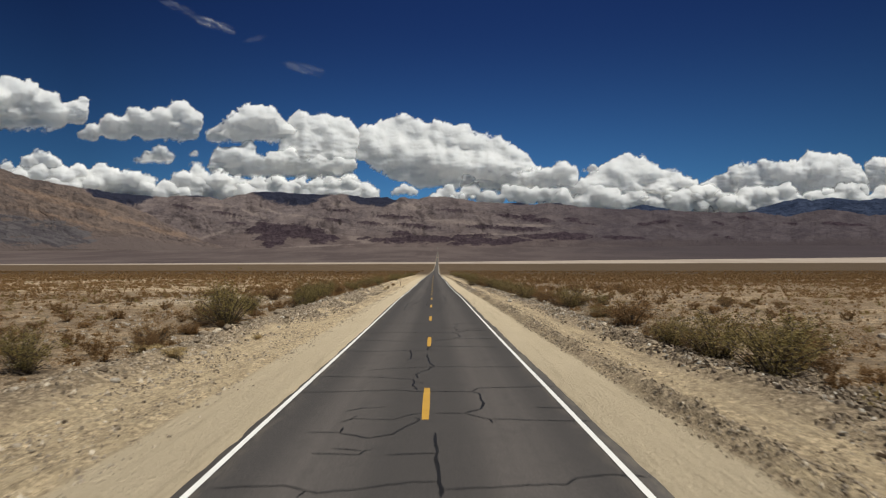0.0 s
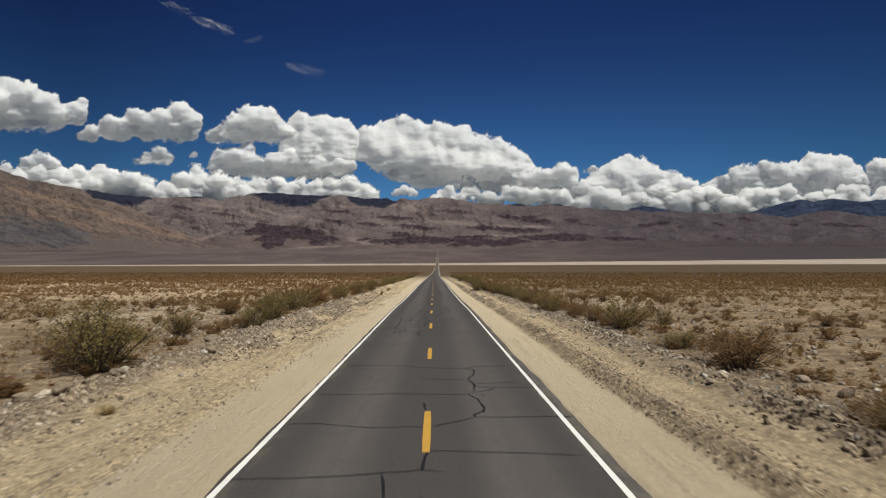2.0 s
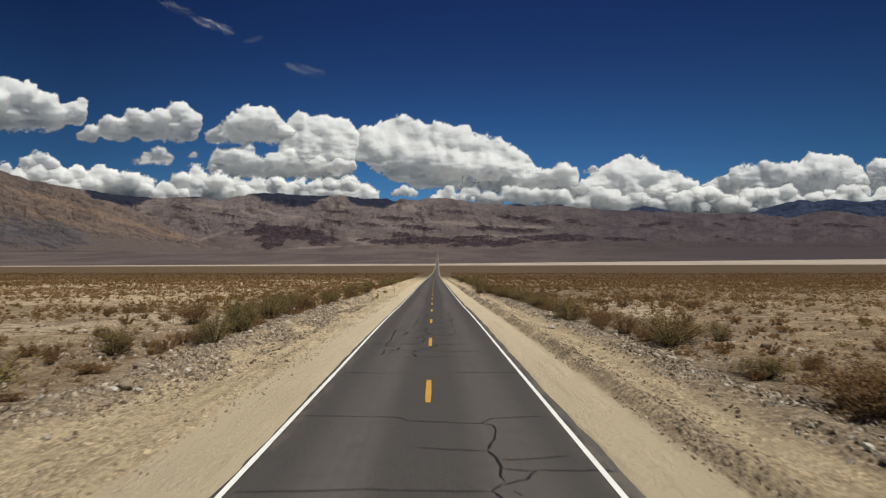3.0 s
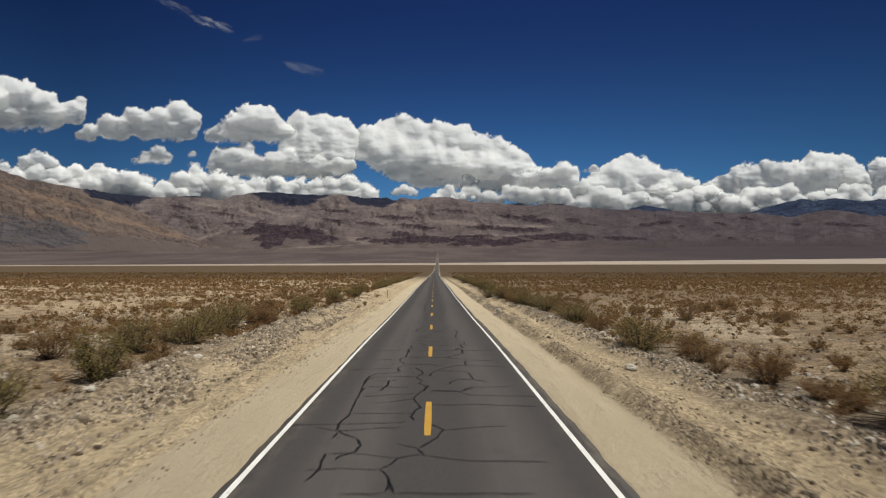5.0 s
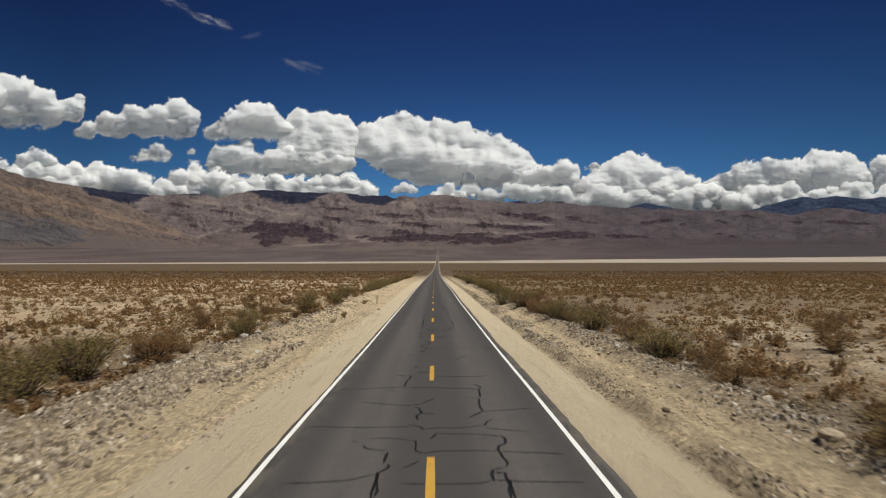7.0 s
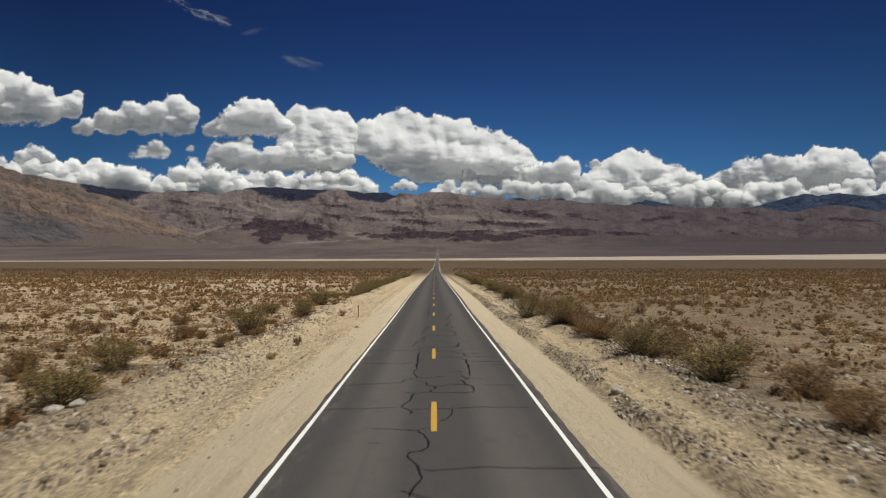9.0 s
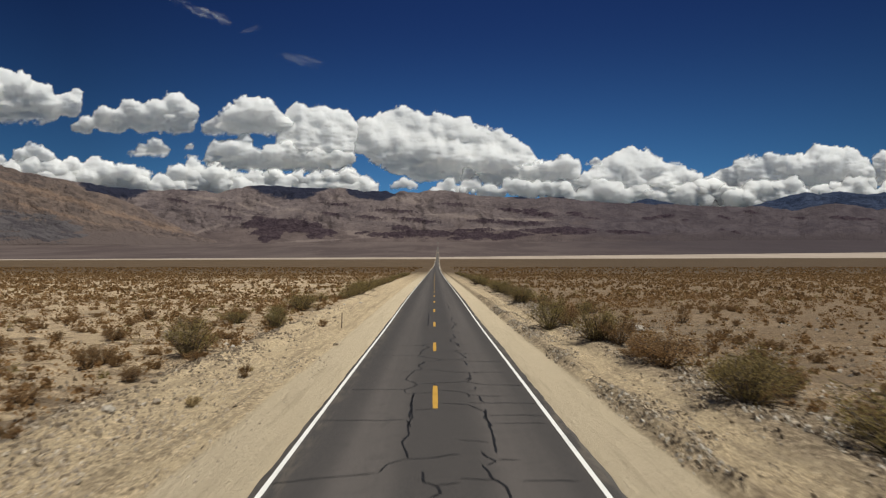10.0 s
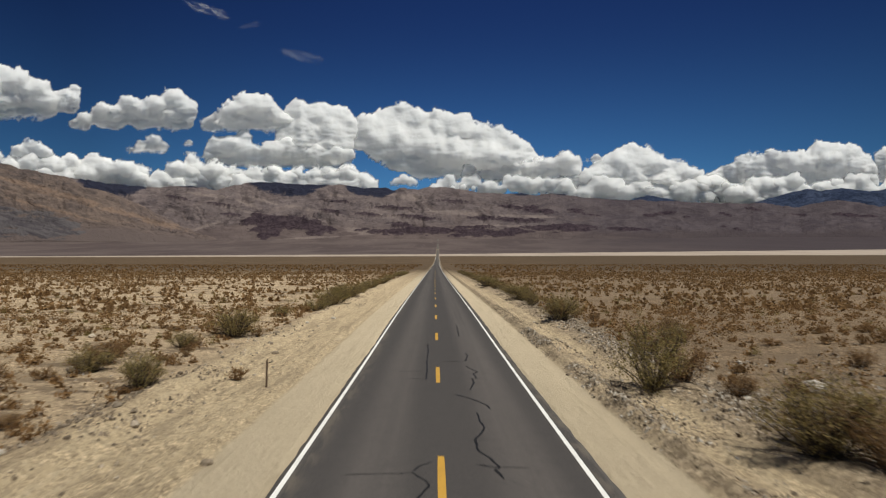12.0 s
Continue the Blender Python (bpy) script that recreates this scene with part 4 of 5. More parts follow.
def shrub(name, height, spread, stems, leaves, leaf_size, leaf_material, label, seed, bare=0.25):
    """A desert shrub: many thin stems fanning out from the root, leaves in loose tufts over a rounded, uneven crown."""
    rng = np.random.default_rng(seed)
    root = new(name)
    wood, tufts = [], []
    for k in range(stems):
        ang = k / stems * 2 * math.pi + rng.uniform(-0.4, 0.4)
        out = spread * rng.uniform(0.2, 1.0) ** 0.7
        up = height * rng.uniform(0.55, 1.0) ** 0.8 * (1.18 if k % 6 == 0 else 1.0) * math.sqrt(max(0.12, 1 - 0.8 * (out / spread) ** 2))
        tip = np.array([math.cos(ang) * out, math.sin(ang) * out, up])
        mid = tip * (0.5, 0.5, 0.5) + rng.normal(size=3) * 0.04 * height
        foot = np.array([math.cos(ang), math.sin(ang), 0]) * 0.08 * spread
        foot[2] = -0.08
        wood += [tube(foot, mid, 0.013 * height, 0.009 * height), tube(mid, tip, 0.009 * height, 0.003 * height)]
        for j in range(3):
            s = rng.uniform(0.0, 0.9)
            b = mid * (1 - s) + tip * s
            e = b + rng.normal(size=3) * (0.14, 0.14, 0.10) * height + (0, 0, 0.14 * height) + tip * (0.12, 0.12, 0)
            wood.append(tube(b, e, 0.005 * height, 0.002 * height))
            tufts.append((b, e))
        tufts.append((mid * (1 - bare) + tip * bare, tip))
        tufts.append((foot + (0, 0, 0.08 + 0.08 * height), mid * (1.25, 1.25, 0.8)))
    for k in range(stems // 2):                            # dead twigs sprawling about the foot
        ang, out = rng.uniform(0, 2 * math.pi), spread * rng.uniform(0.55, 1.2)
        knee = np.array([math.cos(ang) * out * 0.5, math.sin(ang) * out * 0.5, height * rng.uniform(0.06, 0.16)])
        ang += rng.uniform(-0.5, 0.5)
        wood += [tube((0, 0, 0.0), knee, 0.012 * height, 0.008 * height), tube(knee, (math.cos(ang) * out, math.sin(ang) * out, height * rng.uniform(0.02, 0.14)), 0.008 * height, 0.003 * height)]
    pts = []
    for k in range(leaves):
        b, e = tufts[rng.integers(len(tufts))]
        s = rng.uniform(0, 1.1)
        pts.append(b + (e - b) * s + rng.normal(size=3) * 0.055 * height)
    pts = np.array(pts)
    pts[:, 2] = np.maximum(pts[:, 2], 0.02)
    part("branchwork", joined("branchwork", wood, STEM, True), root, "thin grey-brown woody stems")
    part("foliage", joined("foliage", [leaf_blades(pts, leaf_size, rng)], leaf_material, False), root)
    return tagged(root, label, "shrub", "roadside desert shrubs")


def along(x, y):
    return float(land(x, y))


CREO = [shrub("creosote_bush", 1.0, 0.72, 40, 4000, 0.0190, CREOSOTE, "olive-green creosote bush with dry bare stems on sand", 300 + k) for k in range(6)]
LOW = [shrub("desert_shrub", 0.5, 0.48, 18, 1300, 0.026, SCRUB, "small rust-brown dry desert shrub on gravel", 320 + k, 0.1) for k in range(5)]
BROWN = [shrub("desert_bush", 0.95, 0.72, 34, 4200, 0.021, SCRUB, "rust-brown half-dead desert bush with bare twigs", 360 + k, 0.1) for k in range(3)]
DRY = [shrub("straw_tuft", 0.4, 0.42, 22, 2600, 0.020, STRAW, "low straw-coloured dry tuft on sandy verge", 340, 0.0)]
rng = np.random.default_rng(5)
used = set()


def plant(kinds, x, y, size, wide):
    """Sets a shrub down: the first of each variety is moved there, the rest are copies of it."""
    first = kinds[int(rng.integers(len(kinds)))]
    m = pose(x, y, along(x, y) - 0.01, 0, 0, rng.uniform(0, 360)) @ Matrix.Diagonal((wide, wide, size, 1))
    ob = first if first.name not in used else copy_thing(first, m)
    used.add(first.name)
    ob.matrix_basis = m
    return ob


# the larger bushes: x, y, height, width
GREEN_LEFT = [(-12.9, 19.9, 1.7, 1.6), (-12.0, 35.6, 2.7, 3.2), (-13.2, 38.6, 1.6, 1.9), (-14.8, 49.0, 1.5, 1.9), (-10.9, 51.0, 1.7, 2.0), (-11.5, 57.1, 1.9, 2.3), (-13.8, 64.0, 2.0, 1.8), (-13.0, 68.4, 1.8, 3.0), (-13.4, 72.4, 1.8, 2.4),
              (-13.4, 75.8, 2.0, 2.6), (-11.8, 89.9, 1.5, 2.5), (-13.5, 95.9, 1.4, 2.2), (-12.3, 110.2, 2.1, 2.4), (-11.3, 122.4, 1.5, 1.7), (-15.4, 126.2, 1.2, 2.0), (-14.0, 132.4, 0.9, 1.5),
              (-12.8, 137.2, 2.0, 3.2), (-13.3, 150.7, 1.0, 1.7), (-11.5, 156.5, 1.2, 2.7), (-11.0, 163.0, 2.0, 3.6), (-11.2, 175.5, 2.2, 4.2)]
BROWN_LEFT = [(-11.6, 25.1, 1.1, 1.0), (-12.3, 27.3, 1.3, 1.8), (-16.4, 62.2, 1.5, 2.0), (-15.2, 77.2, 1.6, 2.0), (-12.9, 80.4, 1.5, 2.4), (-13.4, 83.2, 1.4, 2.0), (-16.0, 94.2, 1.3, 1.3), (-15.2, 106.5, 1.1, 1.0),
              (-15.4, 107.9, 1.0, 1.4), (-17.2, 122.4, 1.1, 2.0), (-15.7, 128.0, 1.1, 1.6), (-19.7, 117.0, 0.9, 1.3), (-23.9, 113.0, 1.1, 1.4), (-23.4, 128.9, 1.1, 1.2), (-19.1, 101.4, 0.6, 1.0)]
GREEN_RIGHT = [(11.0, 19.4, 2.0, 3.0), (11.0, 23.2, 1.9, 2.8), (13.0, 21.6, 1.8, 2.6), (10.4, 26.0, 1.3, 2.0), (12.0, 42.3, 0.9, 1.9), (14.3, 50.5, 1.1, 1.2), (11.7, 50.0, 1.8, 3.0), (9.9, 64.6, 1.7, 2.7), (10.7, 80.9, 1.6, 3.0), (11.0, 94.2, 1.8, 3.2),
               (9.4, 98.7, 1.8, 2.3), (10.6, 100.4, 1.7, 2.8), (9.0, 114.1, 2.0, 2.9), (7.9, 122.3, 2.6, 2.7), (9.3, 145.0, 2.3, 3.0), (13.4, 134.1, 1.2, 1.9), (9.7, 169.0, 2.2, 3.3), (8.9, 205.0, 2.3, 4.6)]
BROWN_RIGHT = [(10.6, 27.2, 1.2, 2.0), (12.3, 37.2, 1.9, 3.2), (11.7, 56.9, 1.4, 1.7), (12.1, 64.2, 1.0, 1.4), (11.6, 61.6, 1.0, 1.6), (10.5, 74.0, 1.1, 1.8), (11.5, 78.0, 1.1, 1.4), (11.2, 86.9, 1.2, 1.6),
               (12.6, 91.1, 1.2, 2.1), (9.8, 106.4, 1.7, 3.0), (10.7, 109.7, 1.3, 2.2), (9.9, 113.1, 1.8, 2.2), (10.9, 121.6, 1.0, 1.3), (15.5, 139.6, 1.0, 1.5), (12.7, 148.0, 0.9, 1.0), (26.0, 52.7, 1.0, 1.7),
               (25.8, 80.1, 0.9, 1.7), (19.5, 81.7, 1.5, 1.8), (27.6, 82.5, 0.9, 1.8), (17.2, 86.7, 0.9, 1.2), (25.1, 91.0, 1.1, 1.8), (30.3, 97.3, 1.2, 2.0), (15.3, 108.6, 0.7, 0.8), (19.5, 127.2, 0.9, 1.1)]
for kinds, places in ((CREO, GREEN_LEFT + GREEN_RIGHT), (BROWN, BROWN_LEFT + BROWN_RIGHT)):
    for x, y, h, w in places:
        plant(kinds, x, y, h * 1.02, w / 1.2)
        if kinds is CREO:
            plant(BROWN, x + math.copysign(rng.uniform(0.0, 0.6), x) * w, y + rng.uniform(0.2, 0.6) * w, h * rng.uniform(0.5, 0.8), w * rng.uniform(0.4, 0.6))
for side, start in ((-1, 24), (1, 30)):
    for k in range(30):
        plant(LOW if rng.uniform() < 0.6 else BROWN, side * (12.6 + rng.normal() * 1.2) + (0.0 if side < 0 else -1.0), start + k * 4.2 + rng.uniform(-2, 2), rng.uniform(0.5, 0.85), rng.uniform(0.7, 1.2))
for k in range(56):
    side = rng.choice((-1, 1))
    plant(CREO, side * rng.uniform(10.8, 13.0) + (0.0 if side < 0 else -1.4), rng.uniform(150, 340), rng.uniform(1.0, 1.8), rng.uniform(1.2, 2.4))
plant(LOW, -7.9, 104.9, 1.25, 0.62), plant(LOW, -8.45, 124.6, 1.3, 0.95), plant(LOW, -10.9, 108.0, 1.0, 0.7), plant(LOW, -12.4, 106.7, 0.9, 1.0)
plant(DRY, -8.0, 100.0, 0.95, 0.8), plant(DRY, -8.4, 29.6, 0.7, 0.7), plant(DRY, -9.3, 22.5, 1.0, 1.4), plant(DRY, -11.5, 25.0, 1.0, 1.8), plant(DRY, -8.2, 106.5, 0.5, 0.7)
for k in range(290):
    side = -1 if k % 2 else 1
    plant(LOW, side * rng.uniform(11.0, 34), rng.uniform(14, 140), rng.uniform(0.7, 1.5), rng.uniform(0.7, 1.5))


def scrub_stuff(name, n, y0, y1, per, leaf, material, seed, size=(0.3, 0.75), gap=11.0, label=""):
    """Low scrub too many to count, over the open desert."""
    r = np.random.default_rng(seed)
    y = np.sqrt(r.uniform(y0 ** 2, y1 ** 2, n))
    x = r.uniform(-0.85, 0.85, n) * (y + 12)
    keep = (np.abs(x - road_x(y)) > gap) & (fbm(x * 0.05, y * 0.05, 3, 15) > r.uniform(0.1, 0.56, n))
    x, y = x[keep], y[keep]
    h = (size[0] + (size[1] - size[0]) * r.uniform(size=len(x)) ** 2.2) * (0.8 + 0.5 * vnoise(x * 0.05, y * 0.05, 4))
    z = land(x, y)
    d = r.normal(size=(len(x), per, 3))
    d /= np.linalg.norm(d, axis=2)[..., None]
    d *= r.uniform(0.1, 1.0, (len(x), per, 1)) ** 0.9
    d[..., 2] = np.abs(d[..., 2])
    wide = r.uniform(0.62, 0.92, (len(x), 1, 1))
    p = np.stack([x, y, z], -1)[:, None] + d * h[:, None, None] * np.concatenate([wide, wide, np.ones_like(wide)], 2)
    v, f = leaf_blades(p.reshape(-1, 3), leaf, r, 1.4)
    ob = new(name, joined(name, [(v, f)], material, False))
    return tagged(ob, label, "scrub", kind="stuff")


scrub_stuff("desert_scrub", 4000, 8, 75, 100, 0.040, SCRUB, 41, (0.16, 0.70), label="scattered rust-brown low desert scrub")
scrub_stuff("desert_scrub", 10000, 72, 160, 42, 0.096, SCRUB, 45, (0.25, 1.25), label="scattered rust-brown low scrub over the plain")
scrub_stuff("desert_scrub", 1100, 8, 190, 90, 0.060, CREOSOTE, 42, (0.35, 0.75), label="scattered olive creosote scrub")
scrub_stuff("desert_scrub", 19000, 155, 360, 13, 0.27, SCRUB, 43, (0.40, 1.45), label="rust-brown desert scrub farther off")
scrub_stuff("desert_scrub", 9500, 350, 760, 8, 0.64, SCRUB, 44, (0.5, 0.9), 14, label="distant rust-brown desert scrub")


# ---- stones ----
def chips(n, seed):
    """Coarse broken stones of six skewed sides."""
    r = np.random.default_rng(seed)
    base = np.array([(x, y, z) for z in (-1, 1) for y in (-1, 1) for x in (-1, 1)], float) * 0.62
    v = base[None] * r.uniform(0.6, 1.25, (n, 8, 1)) + r.normal(size=(n, 8, 3)) * 0.16
    v[:, 4:, :2] *= r.uniform(0.45, 0.95, (n, 1, 1))
    f = np.array([(4, 5, 7, 6), (0, 1, 5, 4), (1, 3, 7, 5), (3, 2, 6, 7), (2, 0, 4, 6)])
    tilt = r.normal(size=(n, 2)) * 0.35
    v[..., 2] += v[..., 0] * tilt[:, :1] + v[..., 1] * tilt[:, 1:]
    return v, f


def gravel(name, n, x0, x1, centre, sigma, y0, y1, small, large, material, seed, label, power=5.0):
    r = np.random.default_rng(seed)
    y = r.uniform(y0, y1, n)
    x = np.where(r.uniform(size=n) < 0.55, r.normal(centre, sigma, n), r.uniform(x0, x1, n))
    keep = (x > x0) & (x < x1) & (fbm(x * 0.9, y * 0.35, 4, 11) > r.uniform(0.34, 0.62, n))
    if x1 < 0 and large > 0.1:
        keep &= r.uniform(size=n) < 0.12 + 0.88 * (0.45 + 0.55 * smooth01(y, 18, 34)) * smooth01(y, 106, 92)
    x, y = x[keep], y[keep]
    s = small + (large - small) * r.uniform(size=len(x)) ** power
    v, f = chips(len(x), seed + 1)
    a = r.uniform(0, 2 * math.pi, len(x))
    ca, sa = np.cos(a)[:, None], np.sin(a)[:, None]
    v = v * (s[:, None, None] * np.array([1.1, 0.9, 0.75]))
    v = np.stack([v[..., 0] * ca - v[..., 1] * sa, v[..., 0] * sa + v[..., 1] * ca, v[..., 2]], -1)
    v += np.stack([x, y, land(x, y) + s * 0.2], -1)[:, None]
    ff = (f[None] + 8 * np.arange(len(x))[:, None, None]).reshape(-1, 4)
    ob = new(name, joined(name, [(v.reshape(-1, 3), ff)], material, False))
    return tagged(ob, label, "gravel", kind="stuff")


gravel("gravel", 20000, -12, -7.4, -10.1, 0.9, 8, 200, 0.025, 0.115, ROCK, 61, "pale broken stones along the graded verge", 2.6)
gravel("gravel", 20000, -12, -8.0, -10.2, 0.9, 8, 200, 0.025, 0.115, DARK_ROCK, 67, "grey broken stones along the graded verge", 2.6)
gravel("gravel", 9000, -10.6, -5.2, -8.0, 1.2, 8, 78, 0.012, 0.058, CLOD, 68, "small dark clods in the sandy verge", 3.0)
gravel("gravel", 16000, -9.8, -5.0, -7.8, 1.3, 8, 110, 0.014, 0.070, ROCK, 66, "small pale stones in the sandy verge", 3.5)
gravel("gravel", 7000, -12.0, -7.2, -9.9, 1.1, 42, 88, 0.03, 0.16, DARK_ROCK, 71, "grey angular rubble heaped along the verge", 2.0)
gravel("gravel", 5200, -12.0, -7.2, -9.7, 1.2, 42, 88, 0.03, 0.14, ROCK, 74, "pale angular rubble heaped along the verge", 2.4)
gravel("gravel", 10000, 5.5, 9.0, 6.3, 0.5, 8, 130, 0.016, 0.070, ROCK, 72, "pale stone chips along the shoulder", 3.2)
gravel("gravel", 15000, 8.0, 12, 9.6, 0.7, 8, 190, 0.025, 0.13, DARK_ROCK, 62, "grey broken stones along the graded verge", 2.4)
gravel("gravel", 9000, 8.2, 12, 9.7, 0.7, 8, 150, 0.025, 0.12, PALE_ROCK, 75, "pale broken stones along the graded verge", 2.8)
gravel("gravel", 6000, 8.2, 12.5, 10.0, 0.9, 8, 150, 0.02, 0.13, CLOD, 69, "dark clods and stones along the graded verge", 2.6)
gravel("gravel", 6500, 8.8, 13.5, 10.6, 0.7, 8, 125, 0.02, 0.10, CLOD, 73, "dark stony debris beneath the roadside bushes", 2.4)
gravel("gravel", 25000, 5.40, 7.6, 6.05, 0.32, 8, 160, 0.012, 0.064, DARK_ROCK, 63, "dark gravel windrow beside the sand shoulder", 2.8)
gravel("gravel", 9000, 5.35, 7.4, 6.0, 0.32, 84, 140, 0.016, 0.10, DARK_ROCK, 78, "grey gravel ridge beside the sand shoulder", 2.4)
gravel("gravel", 3500, 5.35, 7.4, 6.0, 0.35, 84, 140, 0.016, 0.10, PALE_ROCK, 79, "pale gravel ridge beside the sand shoulder", 2.6)
gravel("gravel", 4500, 8.4, 12.5, 10.0, 0.9, 13, 30, 0.03, 0.15, CLOD, 80, "dark stones and debris beneath the thicket", 2.0)
gravel("gravel", 3200, -12.5, -8.8, -10.6, 0.7, 98, 126, 0.03, 0.099, CLOD, 81, "dark flat debris along the verge", 1.8)
gravel("gravel", 12000, -34, -11, -14, 4, 8, 130, 0.03, 0.17, DARK_ROCK, 64, "scattered dark desert stones", 4.0)
gravel("gravel", 12000, 11, 34, 14, 4, 8, 130, 0.03, 0.17, DARK_ROCK, 65, "scattered dark desert stones", 4.0)
gravel("gravel", 7000, -34, -11, -14, 4, 8, 130, 0.03, 0.16, PALE_ROCK, 76, "scattered pale desert stones", 4.0)
gravel("gravel", 7000, 11, 34, 14, 4, 8, 130, 0.03, 0.16, PALE_ROCK, 77, "scattered pale desert stones", 4.0)

STONE = []
for k in range(8):
    v, f = ico(3, ((0.9, 0.28), (2.0, 0.20), (4.5, 0.09)), 20 + k)
    v = v * (1.0, 0.78, 0.62)
    STONE.append([joined("rock", [(v, f)], mat, False) for mat in (ROCK, DARK_ROCK, PALE_ROCK)])


def rock(x, y, size, tone=0, label="", k=None):
    ob = new("rock", STONE[int(rng.integers(8)) if k is None else k][tone])
    s = size * 0.55
    ob.matrix_basis = pose(x, y, along(x, y) + s * 0.28, rng.uniform(-12, 12), rng.uniform(-12, 12), rng.uniform(0, 360)) @ Matrix.Diagonal((s, s, s, 1))
    words = ("tan angular desert rock half sunk in gravel", "dark weathered rock lying on the sandy verge", "pale whitish rock lying on the gravel verge")
    return tagged(ob, label or words[tone], "rock", "roadside rocks")


for x, y, size, tone in [(6.0, 90.8, 0.42, 2), (7.7, 59.3, 0.50, 2), (14.5, 123.1, 0.95, 2), (-6.0, 45.9, 0.16, 1), (-11.2, 44.4, 0.75, 1), (-9.64, 98.0, 0.34, 2), (-10.3, 33.7, 0.5, 0), (-11.5, 89.0, 0.5, 2), (-12.1, 73.2, 0.45, 2), (-10.6, 34.8, 0.3, 2), (-10.5, 88.5, 0.4, 2),
                         (-5.8, 114.4, 0.3, 1), (-9.0, 24.5, 0.25, 2), (-9.6, 40.0, 0.5, 1), (6.6, 70.0, 0.25, 1), (9.0, 66.5, 0.5, 1),
                         (12.9, 32.2, 0.5, 1), (12.7, 34.0, 0.42, 1), (12.9, 35.7, 0.36, 1), (-10.1, 30.4, 0.5, 1), (-10.7, 30.7, 0.4, 0), (-11.5, 31.0, 0.5, 1), (-9.6, 36.2, 0.25, 0)]:
    rock(x, y, size, tone)
for k in range(150):
    side = -1 if k % 2 else 1
    rock(side * (10.0 + rng.normal() * 0.8), rng.uniform(12, 150), rng.uniform(0.12, 0.34), int(rng.choice((0, 1, 1, 2)) if side < 0 else rng.choice((0, 1, 1, 2))))
for k in range(60):
    rock(rng.choice((-1, 1)) * rng.uniform(12, 30), rng.uniform(16, 140), rng.uniform(0.2, 0.5), int(rng.choice((0, 1, 1))))

# ---- marker post ----
bm = bmesh.new()
bmesh.ops.create_cube(bm, size=1.0)
bmesh.ops.scale(bm, vec=(0.075, 0.075, 1.15), verts=bm.verts)
bmesh.ops.translate(bm, vec=(0, 0, 0.475), verts=bm.verts)
for v in bm.verts:
    if v.co.z > 0.5:
        v.co.x *= 0.9
        v.co.z += 0.03 * (v.co.x > 0)
bmesh.ops.bevel(bm, geom=bm.edges[:], offset=0.008, segments=1, affect="EDGES")
post_mesh = bpy.data.meshes.new("marker_post")
bm.to_mesh(post_mesh)
bm.free()
post_mesh.materials.append(plain("weathered_post", (0.13, 0.085, 0.055), 0.85, 30))
post = tagged(new("marker_post", post_mesh), "weathered dark brown marker post beside the road", "post")
post.matrix_basis = pose(-6.78, 122.9, along(-6.78, 122.9), 0, 1.5, 12)

# ---- cracks sealed with tar ----
def crack(width, *xy):
    """A sealed crack along a bent line, unsteady in course and width."""
    p = np.array(xy, float).reshape(-1, 2)
    seg = np.hypot(*np.diff(p, axis=0).T)
    at = np.concatenate([[0], np.cumsum(seg)])
    n = max(4, int(at[-1] / 0.07))
    s = np.linspace(0, at[-1], n)
    x, y = np.interp(s, at, p[:, 0]), np.interp(s, at, p[:, 1])
    k = len(xy) + p[0, 1]
    x = x + 0.07 * (fbm(s * 2.6, s * 0 + k, 3, 51) - 0.5)
    y = y + 0.12 * (fbm(s * 2.6, s * 0 + k, 3, 57) - 0.5)
    w = width * (0.5 + 1.0 * fbm(s * 3, s * 0 + k, 3, 54)) * np.clip(np.minimum(s, at[-1] - s) / 0.15, 0.35, 1)
    strip("crack", x, y, w, 0.004, TAR)


crack(0.047, -3.09, 9.74, -2.60, 9.81, -2.10, 9.82, -1.90, 9.73, -1.70, 9.61)
crack(0.061, -1.70, 9.61, -1.77, 9.35)
crack(0.047, -1.70, 9.61, -1.51, 9.48, -0.90, 9.67, -0.38, 9.82, -0.05, 9.93, 0.29, 9.93)
crack(0.061, 0.22, 12.60, 0.24, 11.77, 0.27, 11.41, 0.23, 10.97, 0.27, 10.54, 0.29, 10.15, 0.29, 9.79, 0.33, 9.60, 0.31, 9.30)
crack(0.047, 0.35, 9.58, 1.34, 9.73, 2.24, 9.83, 2.46, 10.07, 2.92, 10.19, 3.65, 10.13)
crack(0.047, -0.65, 11.26, 0.25, 11.34)
crack(0.047, -1.99, 11.37, -1.58, 11.31, -1.13, 11.27, -1.07, 11.52, -0.92, 11.55)
crack(0.047, -1.68, 11.67, -1.10, 11.52)
crack(0.047, -2.36, 12.76, -1.70, 12.71)
crack(0.061, -1.70, 13.13, -1.67, 12.67)
crack(0.051, -1.67, 12.67, -1.09, 12.30, -0.61, 12.53, -0.36, 13.15, -0.16, 13.47, -0.12, 13.66, -0.23, 13.90)
crack(0.047, -1.83, 13.49, -1.57, 13.82, -0.69, 13.66, -0.34, 14.10, -0.03, 14.20)
crack(0.047, 0.23, 14.20, 0.90, 14.24)
crack(0.047, -1.63, 13.77, -1.52, 14.02)
crack(0.047, -1.84, 14.49, -1.50, 14.76, -0.98, 14.87)
crack(0.061, 0.90, 14.24, 1.29, 14.61, 1.42, 15.25, 1.39, 15.62, 1.40, 16.30, 1.21, 16.58)
crack(0.047, 0.90, 14.24, 1.40, 13.73, 3.64, 13.51)
crack(0.061, 1.42, 13.73, 1.45, 13.40)
crack(0.047, 2.58, 14.82, 3.29, 14.69)
